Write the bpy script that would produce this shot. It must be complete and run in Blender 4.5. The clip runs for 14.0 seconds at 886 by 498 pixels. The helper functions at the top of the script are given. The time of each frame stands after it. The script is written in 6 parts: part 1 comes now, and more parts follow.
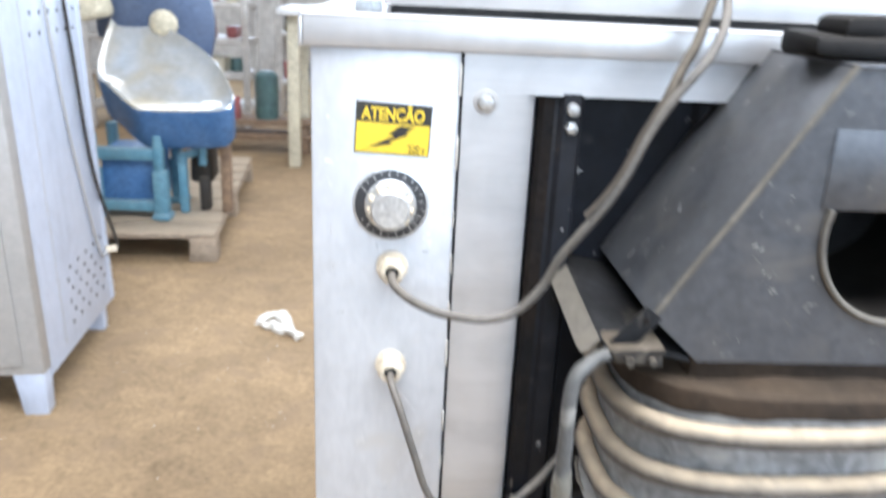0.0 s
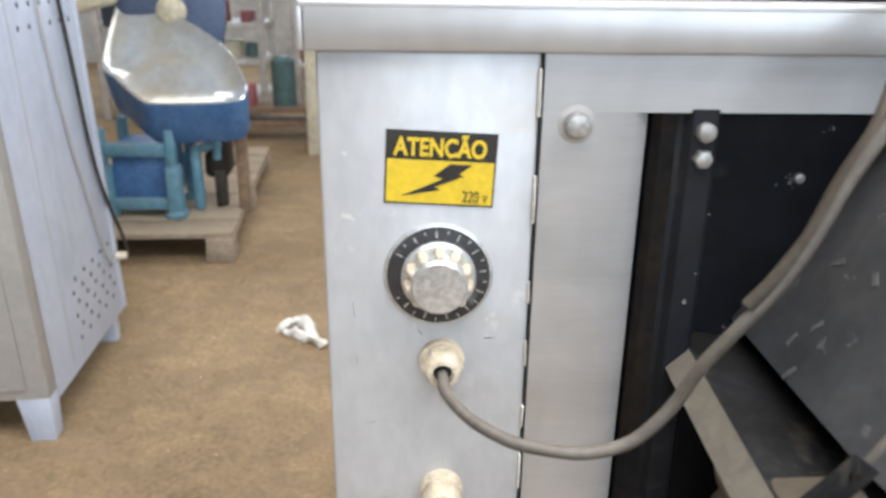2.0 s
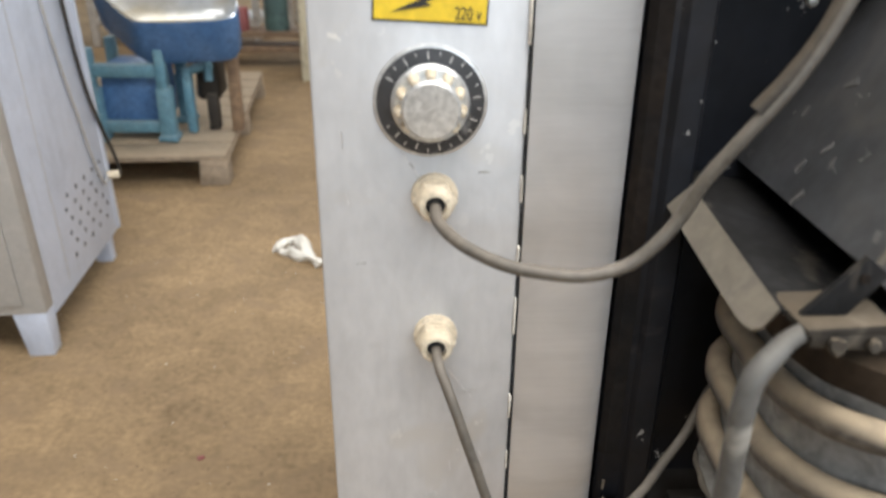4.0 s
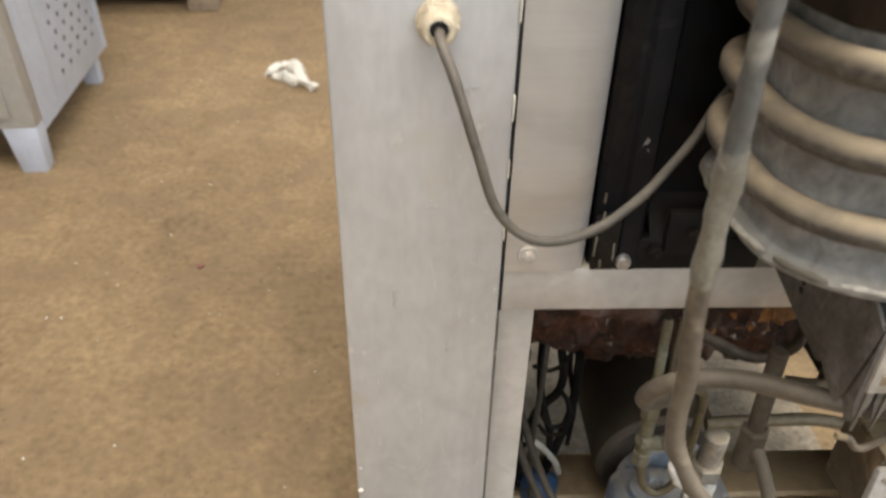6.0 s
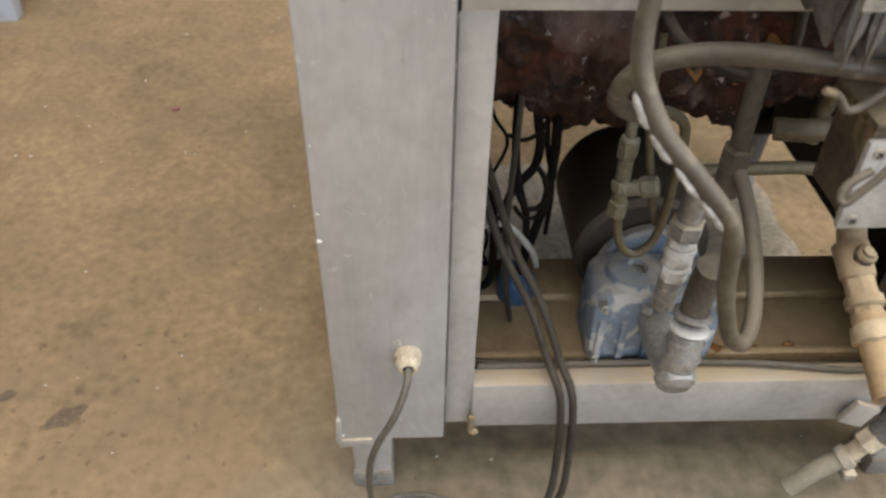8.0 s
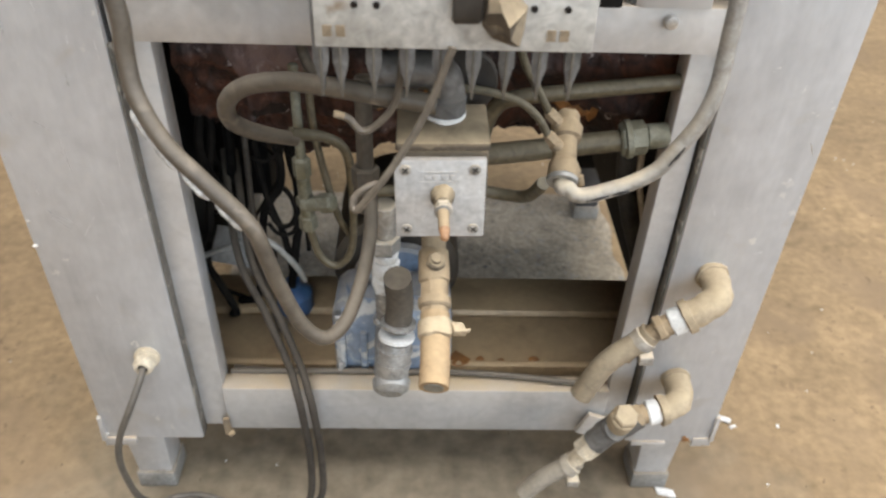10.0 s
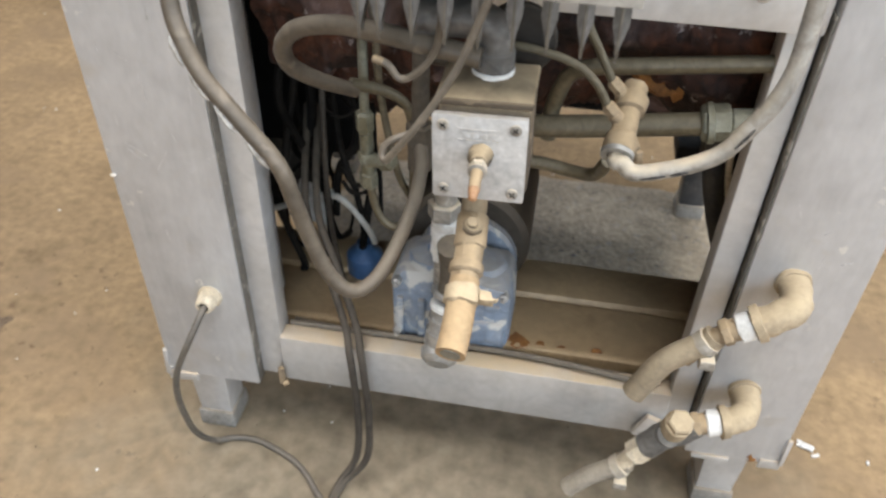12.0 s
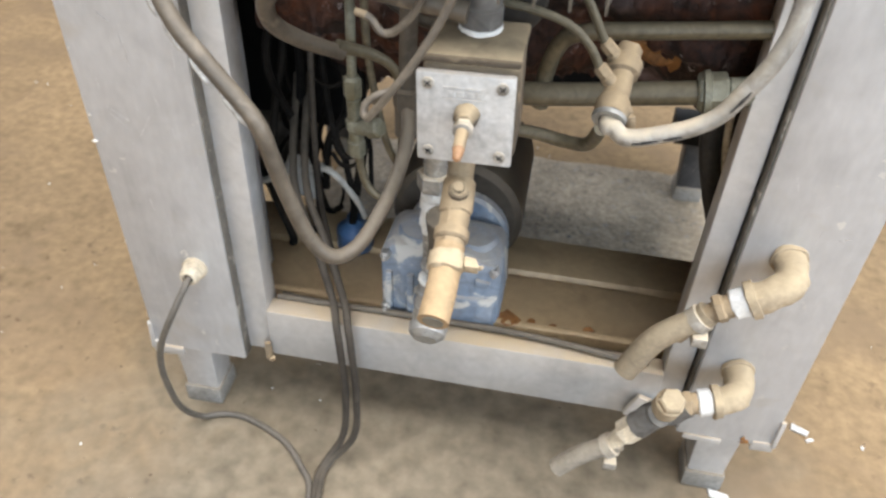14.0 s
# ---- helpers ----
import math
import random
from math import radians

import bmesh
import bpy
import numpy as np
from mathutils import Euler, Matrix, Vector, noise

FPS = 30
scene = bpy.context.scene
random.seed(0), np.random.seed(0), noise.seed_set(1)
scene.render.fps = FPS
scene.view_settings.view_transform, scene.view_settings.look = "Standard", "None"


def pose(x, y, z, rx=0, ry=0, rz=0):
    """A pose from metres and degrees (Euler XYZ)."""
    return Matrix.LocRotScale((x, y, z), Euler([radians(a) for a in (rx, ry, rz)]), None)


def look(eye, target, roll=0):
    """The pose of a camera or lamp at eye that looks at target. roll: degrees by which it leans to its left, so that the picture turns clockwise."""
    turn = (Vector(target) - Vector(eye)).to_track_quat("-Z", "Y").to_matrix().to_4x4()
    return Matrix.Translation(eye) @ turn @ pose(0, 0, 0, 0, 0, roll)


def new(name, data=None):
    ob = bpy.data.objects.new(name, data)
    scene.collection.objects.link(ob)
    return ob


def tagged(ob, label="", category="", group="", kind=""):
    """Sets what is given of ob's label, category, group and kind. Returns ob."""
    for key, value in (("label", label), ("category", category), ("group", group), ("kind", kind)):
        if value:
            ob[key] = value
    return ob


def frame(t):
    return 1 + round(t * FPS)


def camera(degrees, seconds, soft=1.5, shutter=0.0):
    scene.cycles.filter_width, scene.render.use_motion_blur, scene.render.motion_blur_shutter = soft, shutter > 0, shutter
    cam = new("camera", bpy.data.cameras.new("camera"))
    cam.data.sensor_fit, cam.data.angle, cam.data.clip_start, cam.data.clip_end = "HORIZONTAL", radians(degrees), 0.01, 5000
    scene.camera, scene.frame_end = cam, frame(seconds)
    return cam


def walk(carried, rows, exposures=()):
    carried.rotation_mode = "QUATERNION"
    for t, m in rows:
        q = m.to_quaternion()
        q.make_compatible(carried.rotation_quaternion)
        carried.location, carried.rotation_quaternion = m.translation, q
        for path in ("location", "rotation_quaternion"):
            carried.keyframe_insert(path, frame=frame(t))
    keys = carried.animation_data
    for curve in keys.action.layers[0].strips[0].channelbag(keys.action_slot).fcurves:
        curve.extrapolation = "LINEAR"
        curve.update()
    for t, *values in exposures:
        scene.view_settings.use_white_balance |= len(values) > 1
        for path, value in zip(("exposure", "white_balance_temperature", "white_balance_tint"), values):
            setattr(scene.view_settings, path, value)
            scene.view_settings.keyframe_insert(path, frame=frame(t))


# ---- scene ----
cam = camera(59.0, 14.0, soft=2.4, shutter=0.5)
# near focus: the hall behind the machine lies out of focus
cam.data.dof.use_dof, cam.data.dof.focus_distance, cam.data.dof.aperture_fstop = True, 0.66, 8.0
PATH = [
    (0, (0.088, -0.651, 1.215), (0.218, 1.238, 0.57), 2.8),
    (0.5, (0.074, -0.537, 1.252), (0.168, 1.369, 0.655), 2.0),
    (1, (0.069, -0.495, 1.227), (0.164, 1.385, 0.552), 0.3),
    (1.5, (0.079, -0.44, 1.21), (0.182, 1.441, 0.537), 0.8),
    (2, (0.072, -0.432, 1.21), (0.143, 1.439, 0.51), 0.8),
    (2.2, (0.064, -0.425, 1.202), (0.154, 1.441, 0.487), 1.1),
    (4.3, (0.076, -0.439, 1.131), (0.153, 1.345, 0.236), 0.6),
    (4.5, (0.075, -0.44, 1.119), (0.159, 1.326, 0.185), 0.5),
    (5, (0.076, -0.447, 1.087), (0.177, 1.273, 0.072), 1.2),
    (5.5, (0.077, -0.461, 1.066), (0.172, 1.222, -0.01), 1.3),
    (6, (0.071, -0.474, 1.043), (0.157, 1.156, -0.112), 1.4),
    (6.5, (0.079, -0.486, 1.012), (0.178, 1.108, -0.193), 1.8),
    (7, (0.084, -0.52, 0.978), (0.206, 1.001, -0.314), 3.1),
    (7.5, (0.093, -0.526, 0.939), (0.202, 0.944, -0.413), 3.6),
    (8, (0.105, -0.532, 0.885), (0.188, 0.971, -0.432), 1.5),
    (8.5, (0.145, -0.509, 0.863), (0.275, 1.004, -0.438), 1.9),
    (9, (0.228, -0.557, 0.866), (0.478, 0.98, -0.389), 5.3),
    (9.2, (0.269, -0.58, 0.884), (0.514, 0.981, -0.341), 4.5),
    (11.3, (0.475, -0.62, 0.931), (0.265, 0.892, -0.361), 1.0),
    (11.5, (0.465, -0.607, 0.926), (0.333, 0.912, -0.368), -1.5),
    (12, (0.463, -0.599, 0.892), (0.221, 0.922, -0.385), 1.7),
    (12.5, (0.464, -0.597, 0.895), (0.188, 0.934, -0.363), 1.2),
    (13, (0.468, -0.588, 0.88), (0.183, 0.922, -0.399), 0.9),
    (13.5, (0.47, -0.593, 0.874), (0.191, 0.905, -0.421), 1.3),
    (14, (0.474, -0.594, 0.868), (0.236, 0.909, -0.43), 2.5),
]
walk(cam, [(t, look(eye, target, roll)) for t, eye, target, roll in PATH], exposures=[(0, 0.4, 5600, 10), (0.6, 0.2, 5700, 10), (1.1, -0.02, 5850, 10), (2.2, -0.22, 6050, 10), (4.5, -0.34, 6550, 10), (5.2, -0.4, 6800, 10), (6.5, -0.25, 6750, 10), (7.5, -0.41, 6650, 10), (9.0, -0.48, 6220, 10), (9.2, -0.4, 6220, 10), (11.5, -0.14, 6220, 10), (12.3, -0.2, 6220, 10), (13.5, -0.12, 6180, 10), (14, 0.02, 6150, 10)])

# ---- light ----
world = bpy.data.worlds.new("world")
scene.world = world
world.use_nodes = True
wn, wl = world.node_tree.nodes, world.node_tree.links
sky = wn.new("ShaderNodeTexSky")
sky.sky_type, sky.sun_disc = "NISHITA", False
sky.sun_elevation, sky.sun_rotation = radians(50), radians(110)
wn["Background"].inputs["Strength"].default_value = 0.12
wl.new(sky.outputs[0], wn["Background"].inputs[0])


def opening_light(name, eye, target, sx, sy, watts, colour):
    """Daylight that comes in through one of the hall's openings."""
    data = bpy.data.lights.new(name, "AREA")
    data.shape, data.size, data.size_y, data.energy, data.color = "RECTANGLE", sx, sy, watts, colour
    ob = new(name, data)
    ob.matrix_world = look(eye, target)
    return ob


SKYL = (1.0, 0.97, 0.93)
opening_light("skylight_daylight", (0.9, -0.95, 4.4), (0.9, -0.95, 0), 6.0, 2.4, 440, SKYL)
opening_light("skylight_daylight", (0.5, 3.8, 4.4), (0.5, 3.8, 0), 7.0, 1.6, 160, SKYL)
opening_light("door_daylight", (5.9, -2.2, 2.1), (0.4, 0.0, 0.8), 3.4, 2.6, 200, (0.82, 0.91, 1.0))
opening_light("gate_daylight", (1.6, -5.9, 2.45), (0.8, 0, 0.9), 4.6, 2.1, 205, (0.80, 0.90, 1.0))
opening_light("window_daylight", (-0.6, 8.9, 2.4), (-0.6, 0, 1.3), 5.0, 2.0, 240, (0.84, 0.92, 1.0))


# ---- materials ----
def mat(name, c1, c2, rough=0.6, metal=0.0, scale=6.0, fine=90.0, bump=0.08, stretch=(1, 1, 1), dust=None, amount=0.0,
        speck=None, speck_scale=40.0, speck_cut=0.66, vary=0.0, depth=0.001, grain=0.16, soft=0.06, grime=0.28, shine=0.5, side=0.5, streak=0.0, dots=None, dot_scale=60.0, dot_share=0.3):
    """A worn surface: two colours in large patches, fine grain in colour, gloss and relief, specks, and dust that settles on what faces up."""
    m = bpy.data.materials.new(name)
    m.use_nodes = True
    n, l = m.node_tree.nodes, m.node_tree.links
    p = n["Principled BSDF"]
    co = n.new("ShaderNodeTexCoord")
    mp = n.new("ShaderNodeMapping")
    mp.inputs["Scale"].default_value = stretch
    l.new(co.outputs["Object"], mp.inputs[0])

    def noise_tex(s, detail, source=mp.outputs[0], distort=0.0):
        t = n.new("ShaderNodeTexNoise")
        t.inputs["Scale"].default_value, t.inputs["Detail"].default_value = s, detail
        t.inputs["Distortion"].default_value = distort
        l.new(source, t.inputs["Vector"])
        return t.outputs["Fac"]

    def ramp(fac, a, b):
        r = n.new("ShaderNodeMapRange")
        r.inputs["From Min"].default_value, r.inputs["From Max"].default_value = a, b
        l.new(fac, r.inputs["Value"])
        return r.outputs[0]

    def mix(fac, a, b, kind="MIX"):
        x = n.new("ShaderNodeMix")
        x.data_type, x.blend_type = "RGBA", kind
        for socket, value in ((x.inputs["Factor"], fac), (x.inputs["A"], a), (x.inputs["B"], b)):
            if hasattr(value, "is_output"):
                l.new(value, socket)
            elif isinstance(value, tuple):
                socket.default_value = (*value, 1)
            else:
                socket.default_value = value
        return x.outputs["Result"]

    large = noise_tex(scale, 5, distort=0.4)
    small = noise_tex(fine, 6)
    colour = mix(ramp(large, 0.35, 0.66), tuple(c1), tuple(c2))
    tone = mix(ramp(small, 0.3, 0.7), (1 - grain,) * 3, (1 + grain * 0.7,) * 3)
    colour = mix(1.0, colour, tone, "MULTIPLY")
    if grime:
        mid = noise_tex(scale * 4.5, 6, co.outputs["Object"], 1.2)
        colour = mix(1.0, colour, mix(ramp(mid, 0.3, 0.68), (1 - grime,) * 3, (1 + grime * 0.4,) * 3), "MULTIPLY")
    if speck:
        colour = mix(ramp(noise_tex(speck_scale, 4, co.outputs["Object"], 0.8), speck_cut, speck_cut + soft), colour, tuple(speck))
    if streak:
        sm = n.new("ShaderNodeMapping")
        sm.inputs["Scale"].default_value = (34, 34, 1.6)
        l.new(co.outputs["Object"], sm.inputs[0])
        runs = noise_tex(1.0, 5, sm.outputs[0], 0.3)
        blot = noise_tex(scale * 1.7, 4, co.outputs["Object"], 1.0)
        where = ramp(blot, 0.4, 0.62)
        colour = mix(1.0, colour, mix(mix(where, (0.0,) * 3, ramp(runs, 0.42, 0.66)), (1.03,) * 3, (1 - streak,) * 3), "MULTIPLY")
    if dots:
        vo = n.new("ShaderNodeTexVoronoi")
        vo.inputs["Scale"].default_value = dot_scale
        wob = n.new("ShaderNodeMix")
        wob.data_type = "VECTOR"
        wob.inputs[0].default_value = 0.02
        l.new(co.outputs["Object"], wob.inputs[4])
        wcol = n.new("ShaderNodeTexNoise")
        wcol.inputs["Scale"].default_value = dot_scale * 2
        l.new(co.outputs["Object"], wcol.inputs["Vector"])
        l.new(wcol.outputs["Color"], wob.inputs[5])
        l.new(wob.outputs[1], vo.inputs["Vector"])
        sepc = n.new("ShaderNodeSeparateColor")
        l.new(vo.outputs["Color"], sepc.inputs[0])
        size = n.new("ShaderNodeMapRange")
        size.inputs["From Min"].default_value, size.inputs["From Max"].default_value = 1 - dot_share, 1.0
        size.inputs["To Min"].default_value, size.inputs["To Max"].default_value = 0.0, 0.42
        l.new(sepc.outputs[0], size.inputs["Value"])
        gap = n.new("ShaderNodeMath")
        gap.operation = "SUBTRACT"
        l.new(size.outputs[0], gap.inputs[0])
        l.new(vo.outputs["Distance"], gap.inputs[1])
        zone = ramp(noise_tex(scale * 1.3, 3, co.outputs["Object"]), 0.38, 0.62)
        amt = n.new("ShaderNodeMath")
        amt.operation = "MULTIPLY"
        l.new(ramp(gap.outputs[0], 0.0, 0.12), amt.inputs[0])
        l.new(zone, amt.inputs[1])
        colour = mix(amt.outputs[0], colour, tuple(dots))
    if vary:
        info = n.new("ShaderNodeObjectInfo")
        colour = mix(1.0, colour, mix(info.outputs["Random"], (1 - vary,) * 3, (1 + vary,) * 3), "MULTIPLY")
    metallic = None
    roughness = n.new("ShaderNodeMapRange")
    roughness.inputs["To Min"].default_value, roughness.inputs["To Max"].default_value = max(0.05, rough - 0.1), min(1, rough + 0.12)
    l.new(large, roughness.inputs["Value"])
    rough_out = roughness.outputs[0]
    if dust:
        geo = n.new("ShaderNodeNewGeometry")
        sep = n.new("ShaderNodeSeparateXYZ")
        l.new(geo.outputs["Normal"], sep.inputs[0])
        up = ramp(sep.outputs["Z"], 0.02, 0.85)
        patch = ramp(noise_tex(scale * 2.3, 5, co.outputs["Object"], 0.5), 0.25, 0.8)
        add = n.new("ShaderNodeMath")
        add.operation = "MULTIPLY_ADD"
        l.new(up, add.inputs[0])
        l.new(patch, add.inputs[1])
        add.inputs[2].default_value = 0.0
        add2 = n.new("ShaderNodeMath")
        add2.operation = "MULTIPLY_ADD"
        l.new(up, add2.inputs[0])
        add2.inputs[1].default_value = 0.9
        l.new(add.outputs[0], add2.inputs[2])
        add3 = n.new("ShaderNodeMath")
        add3.operation = "MULTIPLY_ADD"
        l.new(patch, add3.inputs[0])
        add3.inputs[1].default_value = side
        l.new(add2.outputs[0], add3.inputs[2])
        cover = n.new("ShaderNodeMath")
        cover.operation, cover.use_clamp = "MULTIPLY", True
        l.new(add3.outputs[0], cover.inputs[0])
        cover.inputs[1].default_value = amount
        colour = mix(cover.outputs[0], colour, tuple(dust))
        less = n.new("ShaderNodeMath")
        less.operation, less.use_clamp = "MULTIPLY_ADD", True
        l.new(cover.outputs[0], less.inputs[0])
        less.inputs[1].default_value, less.inputs[2].default_value = -metal, metal
        metallic = less.outputs[0]
        more = n.new("ShaderNodeMath")
        more.operation, more.use_clamp = "MULTIPLY_ADD", True
        l.new(cover.outputs[0], more.inputs[0])
        more.inputs[1].default_value = 0.45
        l.new(rough_out, more.inputs[2])
        rough_out = more.outputs[0]
    l.new(colour, p.inputs["Base Color"])
    p.inputs["Specular IOR Level"].default_value = shine
    l.new(rough_out, p.inputs["Roughness"])
    if metallic is not None:
        l.new(metallic, p.inputs["Metallic"])
    else:
        p.inputs["Metallic"].default_value = metal
    if bump:
        bp = n.new("ShaderNodeBump")
        bp.inputs["Strength"].default_value, bp.inputs["Distance"].default_value = bump, depth
        l.new(small, bp.inputs["Height"])
        l.new(bp.outputs[0], p.inputs["Normal"])
    return m


DUST = (0.42, 0.33, 0.22)
STEEL = mat("brushed_steel", (0.56, 0.55, 0.54), (0.5, 0.49, 0.475), 0.38, 0.5, 4, 55, 0.012, (0.5, 0.5, 7), (0.5, 0.47, 0.42), 0.05, grain=0.035, grime=0.1, streak=0.08)
PANEL = mat("stained_steel_panel", (0.55, 0.548, 0.55), (0.48, 0.474, 0.468), 0.4, 0.3, 6, 110, 0.03, (1.3, 1.3, 0.5), (0.56, 0.52, 0.46), 0.05,
            speck=(0.475, 0.455, 0.425), speck_scale=16, speck_cut=0.6, grain=0.06, soft=0.14, grime=0.07, streak=0.15, dots=(0.66, 0.64, 0.6), dot_scale=70, dot_share=0.16)
FRAME = mat("frame_steel", (0.56, 0.555, 0.55), (0.48, 0.47, 0.455), 0.42, 0.35, 9, 110, 0.03, (1, 1, 1), (0.6, 0.45, 0.27), 0.4, grain=0.06, grime=0.1, side=0.3, streak=0.12)
RAIL = mat("dusty_rail_steel", (0.5, 0.5, 0.495), (0.43, 0.428, 0.42), 0.42, 0.35, 9, 110, 0.03, (1, 1, 1), (0.6, 0.45, 0.27), 0.55, grain=0.06, grime=0.1, side=0.1, streak=0.12)
SEAM = mat("dark_joint", (0.03, 0.03, 0.03), (0.06, 0.055, 0.05), 0.8, shine=0.12)
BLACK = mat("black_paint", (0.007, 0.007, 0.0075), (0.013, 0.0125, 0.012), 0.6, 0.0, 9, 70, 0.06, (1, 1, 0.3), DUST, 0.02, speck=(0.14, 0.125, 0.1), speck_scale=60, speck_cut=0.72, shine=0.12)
RECESS = mat("scuffed_black_paint", (0.0055, 0.0065, 0.0095), (0.009, 0.0105, 0.0145), 0.55, 0.0, 9, 70, 0.06, (1, 1, 0.3), DUST, 0.03, speck=(0.06, 0.055, 0.05), speck_scale=14, speck_cut=0.62, soft=0.16, shine=0.16, dots=(0.34, 0.33, 0.31), dot_scale=120, dot_share=0.05)
PALESTREAK = mat("pale_hose_streak", (0.52, 0.5, 0.46), (0.36, 0.33, 0.29), 0.6, 0, 60, 260, 0.3, grime=0.4)
SCUFFGREY = mat("pale_scuff", (0.13, 0.126, 0.12), (0.095, 0.092, 0.088), 0.6, 0.1, 60, 260, 0.2)
IRON = mat("rusty_angle_iron", (0.011, 0.0105, 0.0105), (0.024, 0.018, 0.014), 0.7, 0.1, 20, 120, 0.12, shine=0.12)
BOLT = mat("zinc_bolt", (0.62, 0.61, 0.58), (0.45, 0.43, 0.4), 0.38, 0.7, 60, 300, 0.08)
HOOD = mat("dusty_grey_sheet", (0.1, 0.104, 0.114), (0.07, 0.073, 0.08), 0.38, 0.45, 10, 120, 0.06, (1, 1, 1), (0.22, 0.2, 0.165), 0.14, speck=(0.125, 0.118, 0.11), speck_scale=13, speck_cut=0.56, soft=0.2, grime=0.16, streak=0.08, dots=(0.3, 0.29, 0.27), dot_scale=110, dot_share=0.12)
WEB = mat("dark_dusty_sheet", (0.02, 0.02, 0.021), (0.012, 0.012, 0.012), 0.6, 0.1, 12, 120, 0.06, (1, 1, 1), (0.07, 0.06, 0.046), 0.05, shine=0.1, speck=(0.075, 0.066, 0.054), speck_scale=32, speck_cut=0.56, soft=0.16, grime=0.5)
DRUM = mat("dusty_drum", (0.32, 0.318, 0.312), (0.19, 0.188, 0.184), 0.55, 0.15, 14, 120, 0.15, (1, 1, 1), (0.33, 0.29, 0.23), 0.25, speck=(0.4, 0.38, 0.34), speck_scale=20, speck_cut=0.56, soft=0.15, grime=0.4, streak=0.3)
TUBE = mat("dusty_coil_tube", (0.12, 0.108, 0.095), (0.07, 0.064, 0.058), 0.55, 0.1, 22, 160, 0.25, (1, 1, 1), (0.42, 0.33, 0.22), 0.62, speck=(0.05, 0.045, 0.04), speck_scale=26, speck_cut=0.6, soft=0.14, grime=0.5, side=0.12)
RUBBER = mat("dusty_rubber", (0.06, 0.053, 0.043), (0.09, 0.076, 0.06), 0.6, 0, 25, 200, 0.1, (1, 1, 1), (0.3, 0.24, 0.17), 0.3, shine=0.3)
# dust on top only; the dark sides also stand in for shade
HOSE = mat("dusty_grey_hose", (0.115, 0.095, 0.072), (0.07, 0.059, 0.047), 0.38, 0, 20, 160, 0.15, (1, 1, 1), (0.27, 0.215, 0.15), 0.33, speck=(0.22, 0.18, 0.135), speck_scale=34, speck_cut=0.6, soft=0.14, side=0.12)
CLEAR = mat("cloudy_pvc_hose", (0.1, 0.1, 0.098), (0.068, 0.067, 0.064), 0.38, 0, 22, 120, 0.08, (1, 1, 0.3), (0.22, 0.2, 0.165), 0.22, shine=0.35, speck=(0.26, 0.25, 0.225), speck_scale=20, speck_cut=0.62, soft=0.12)
YELLOWED = mat("yellowed_pvc", (0.19, 0.178, 0.145), (0.125, 0.118, 0.098), 0.3, 0, 40, 160, 0.15, (1, 1, 0.3), None, 0, speck=(0.46, 0.435, 0.37), speck_scale=30, speck_cut=0.6, soft=0.1)
BROWNCABLE = mat("brown_cable", (0.12, 0.105, 0.085), (0.08, 0.073, 0.062), 0.45, 0, 30, 250, 0.05, (1, 1, 1), (0.24, 0.2, 0.155), 0.25)
DARKCABLE = mat("dark_cable", (0.025, 0.025, 0.025), (0.05, 0.045, 0.04), 0.5, 0, 30, 250, 0.05, (1, 1, 1), DUST, 0.15, shine=0.12)
DARKCORD = mat("dusty_dark_cord", (0.055, 0.047, 0.038), (0.035, 0.03, 0.025), 0.55, 0, 30, 200, 0.1, (1, 1, 1), (0.2, 0.16, 0.115), 0.2, shine=0.25)
NYLON = mat("cream_nylon", (0.74, 0.65, 0.5), (0.64, 0.54, 0.39), 0.42, 0, 50, 300, 0.04, (1, 1, 1), (0.5, 0.4, 0.26), 0.25)
FINM = mat("grimy_fin_metal", (0.19, 0.185, 0.18), (0.1, 0.097, 0.092), 0.5, 0.3, 20, 150, 0.1, (1, 1, 1), (0.3, 0.26, 0.2), 0.2, speck=(0.05, 0.04, 0.035), speck_scale=40, speck_cut=0.6, soft=0.12, grime=0.4)
STUB = mat("tan_dusty_hose", (0.3, 0.235, 0.155), (0.22, 0.175, 0.12), 0.6, 0, 30, 160, 0.2, (1, 1, 1), (0.46, 0.37, 0.24), 0.35, speck=(0.2, 0.16, 0.11), speck_scale=40, speck_cut=0.6, soft=0.15)
GREYSTUB = mat("pale_grey_hose", (0.34, 0.3, 0.245), (0.25, 0.22, 0.18), 0.6, 0, 30, 160, 0.2, (1, 1, 1), (0.42, 0.35, 0.25), 0.3, speck=(0.2, 0.175, 0.14), speck_scale=40, speck_cut=0.62, soft=0.15)
GALV = mat("galvanised_pipe", (0.4, 0.39, 0.37), (0.27, 0.265, 0.25), 0.42, 0.45, 25, 180, 0.2, (1, 1, 1), (0.56, 0.47, 0.34), 0.6, speck=(0.6, 0.57, 0.52), speck_scale=44, speck_cut=0.58, soft=0.12, grime=0.4)
ZINC = mat("bright_zinc", (0.46, 0.47, 0.47), (0.34, 0.35, 0.35), 0.4, 0.7, 30, 200, 0.12, (1, 1, 1), (0.4, 0.33, 0.24), 0.2)
# low side dust: flanks darkened, partly for the shade they hang in
DUSTYBRASS = mat("dusty_brass", (0.3, 0.225, 0.14), (0.22, 0.17, 0.115), 0.6, 0.15, 30, 200, 0.25, (1, 1, 1), (0.46, 0.34, 0.2), 0.5, speck=(0.16, 0.12, 0.08), speck_scale=70, speck_cut=0.6, soft=0.14, depth=0.002, side=0.12)
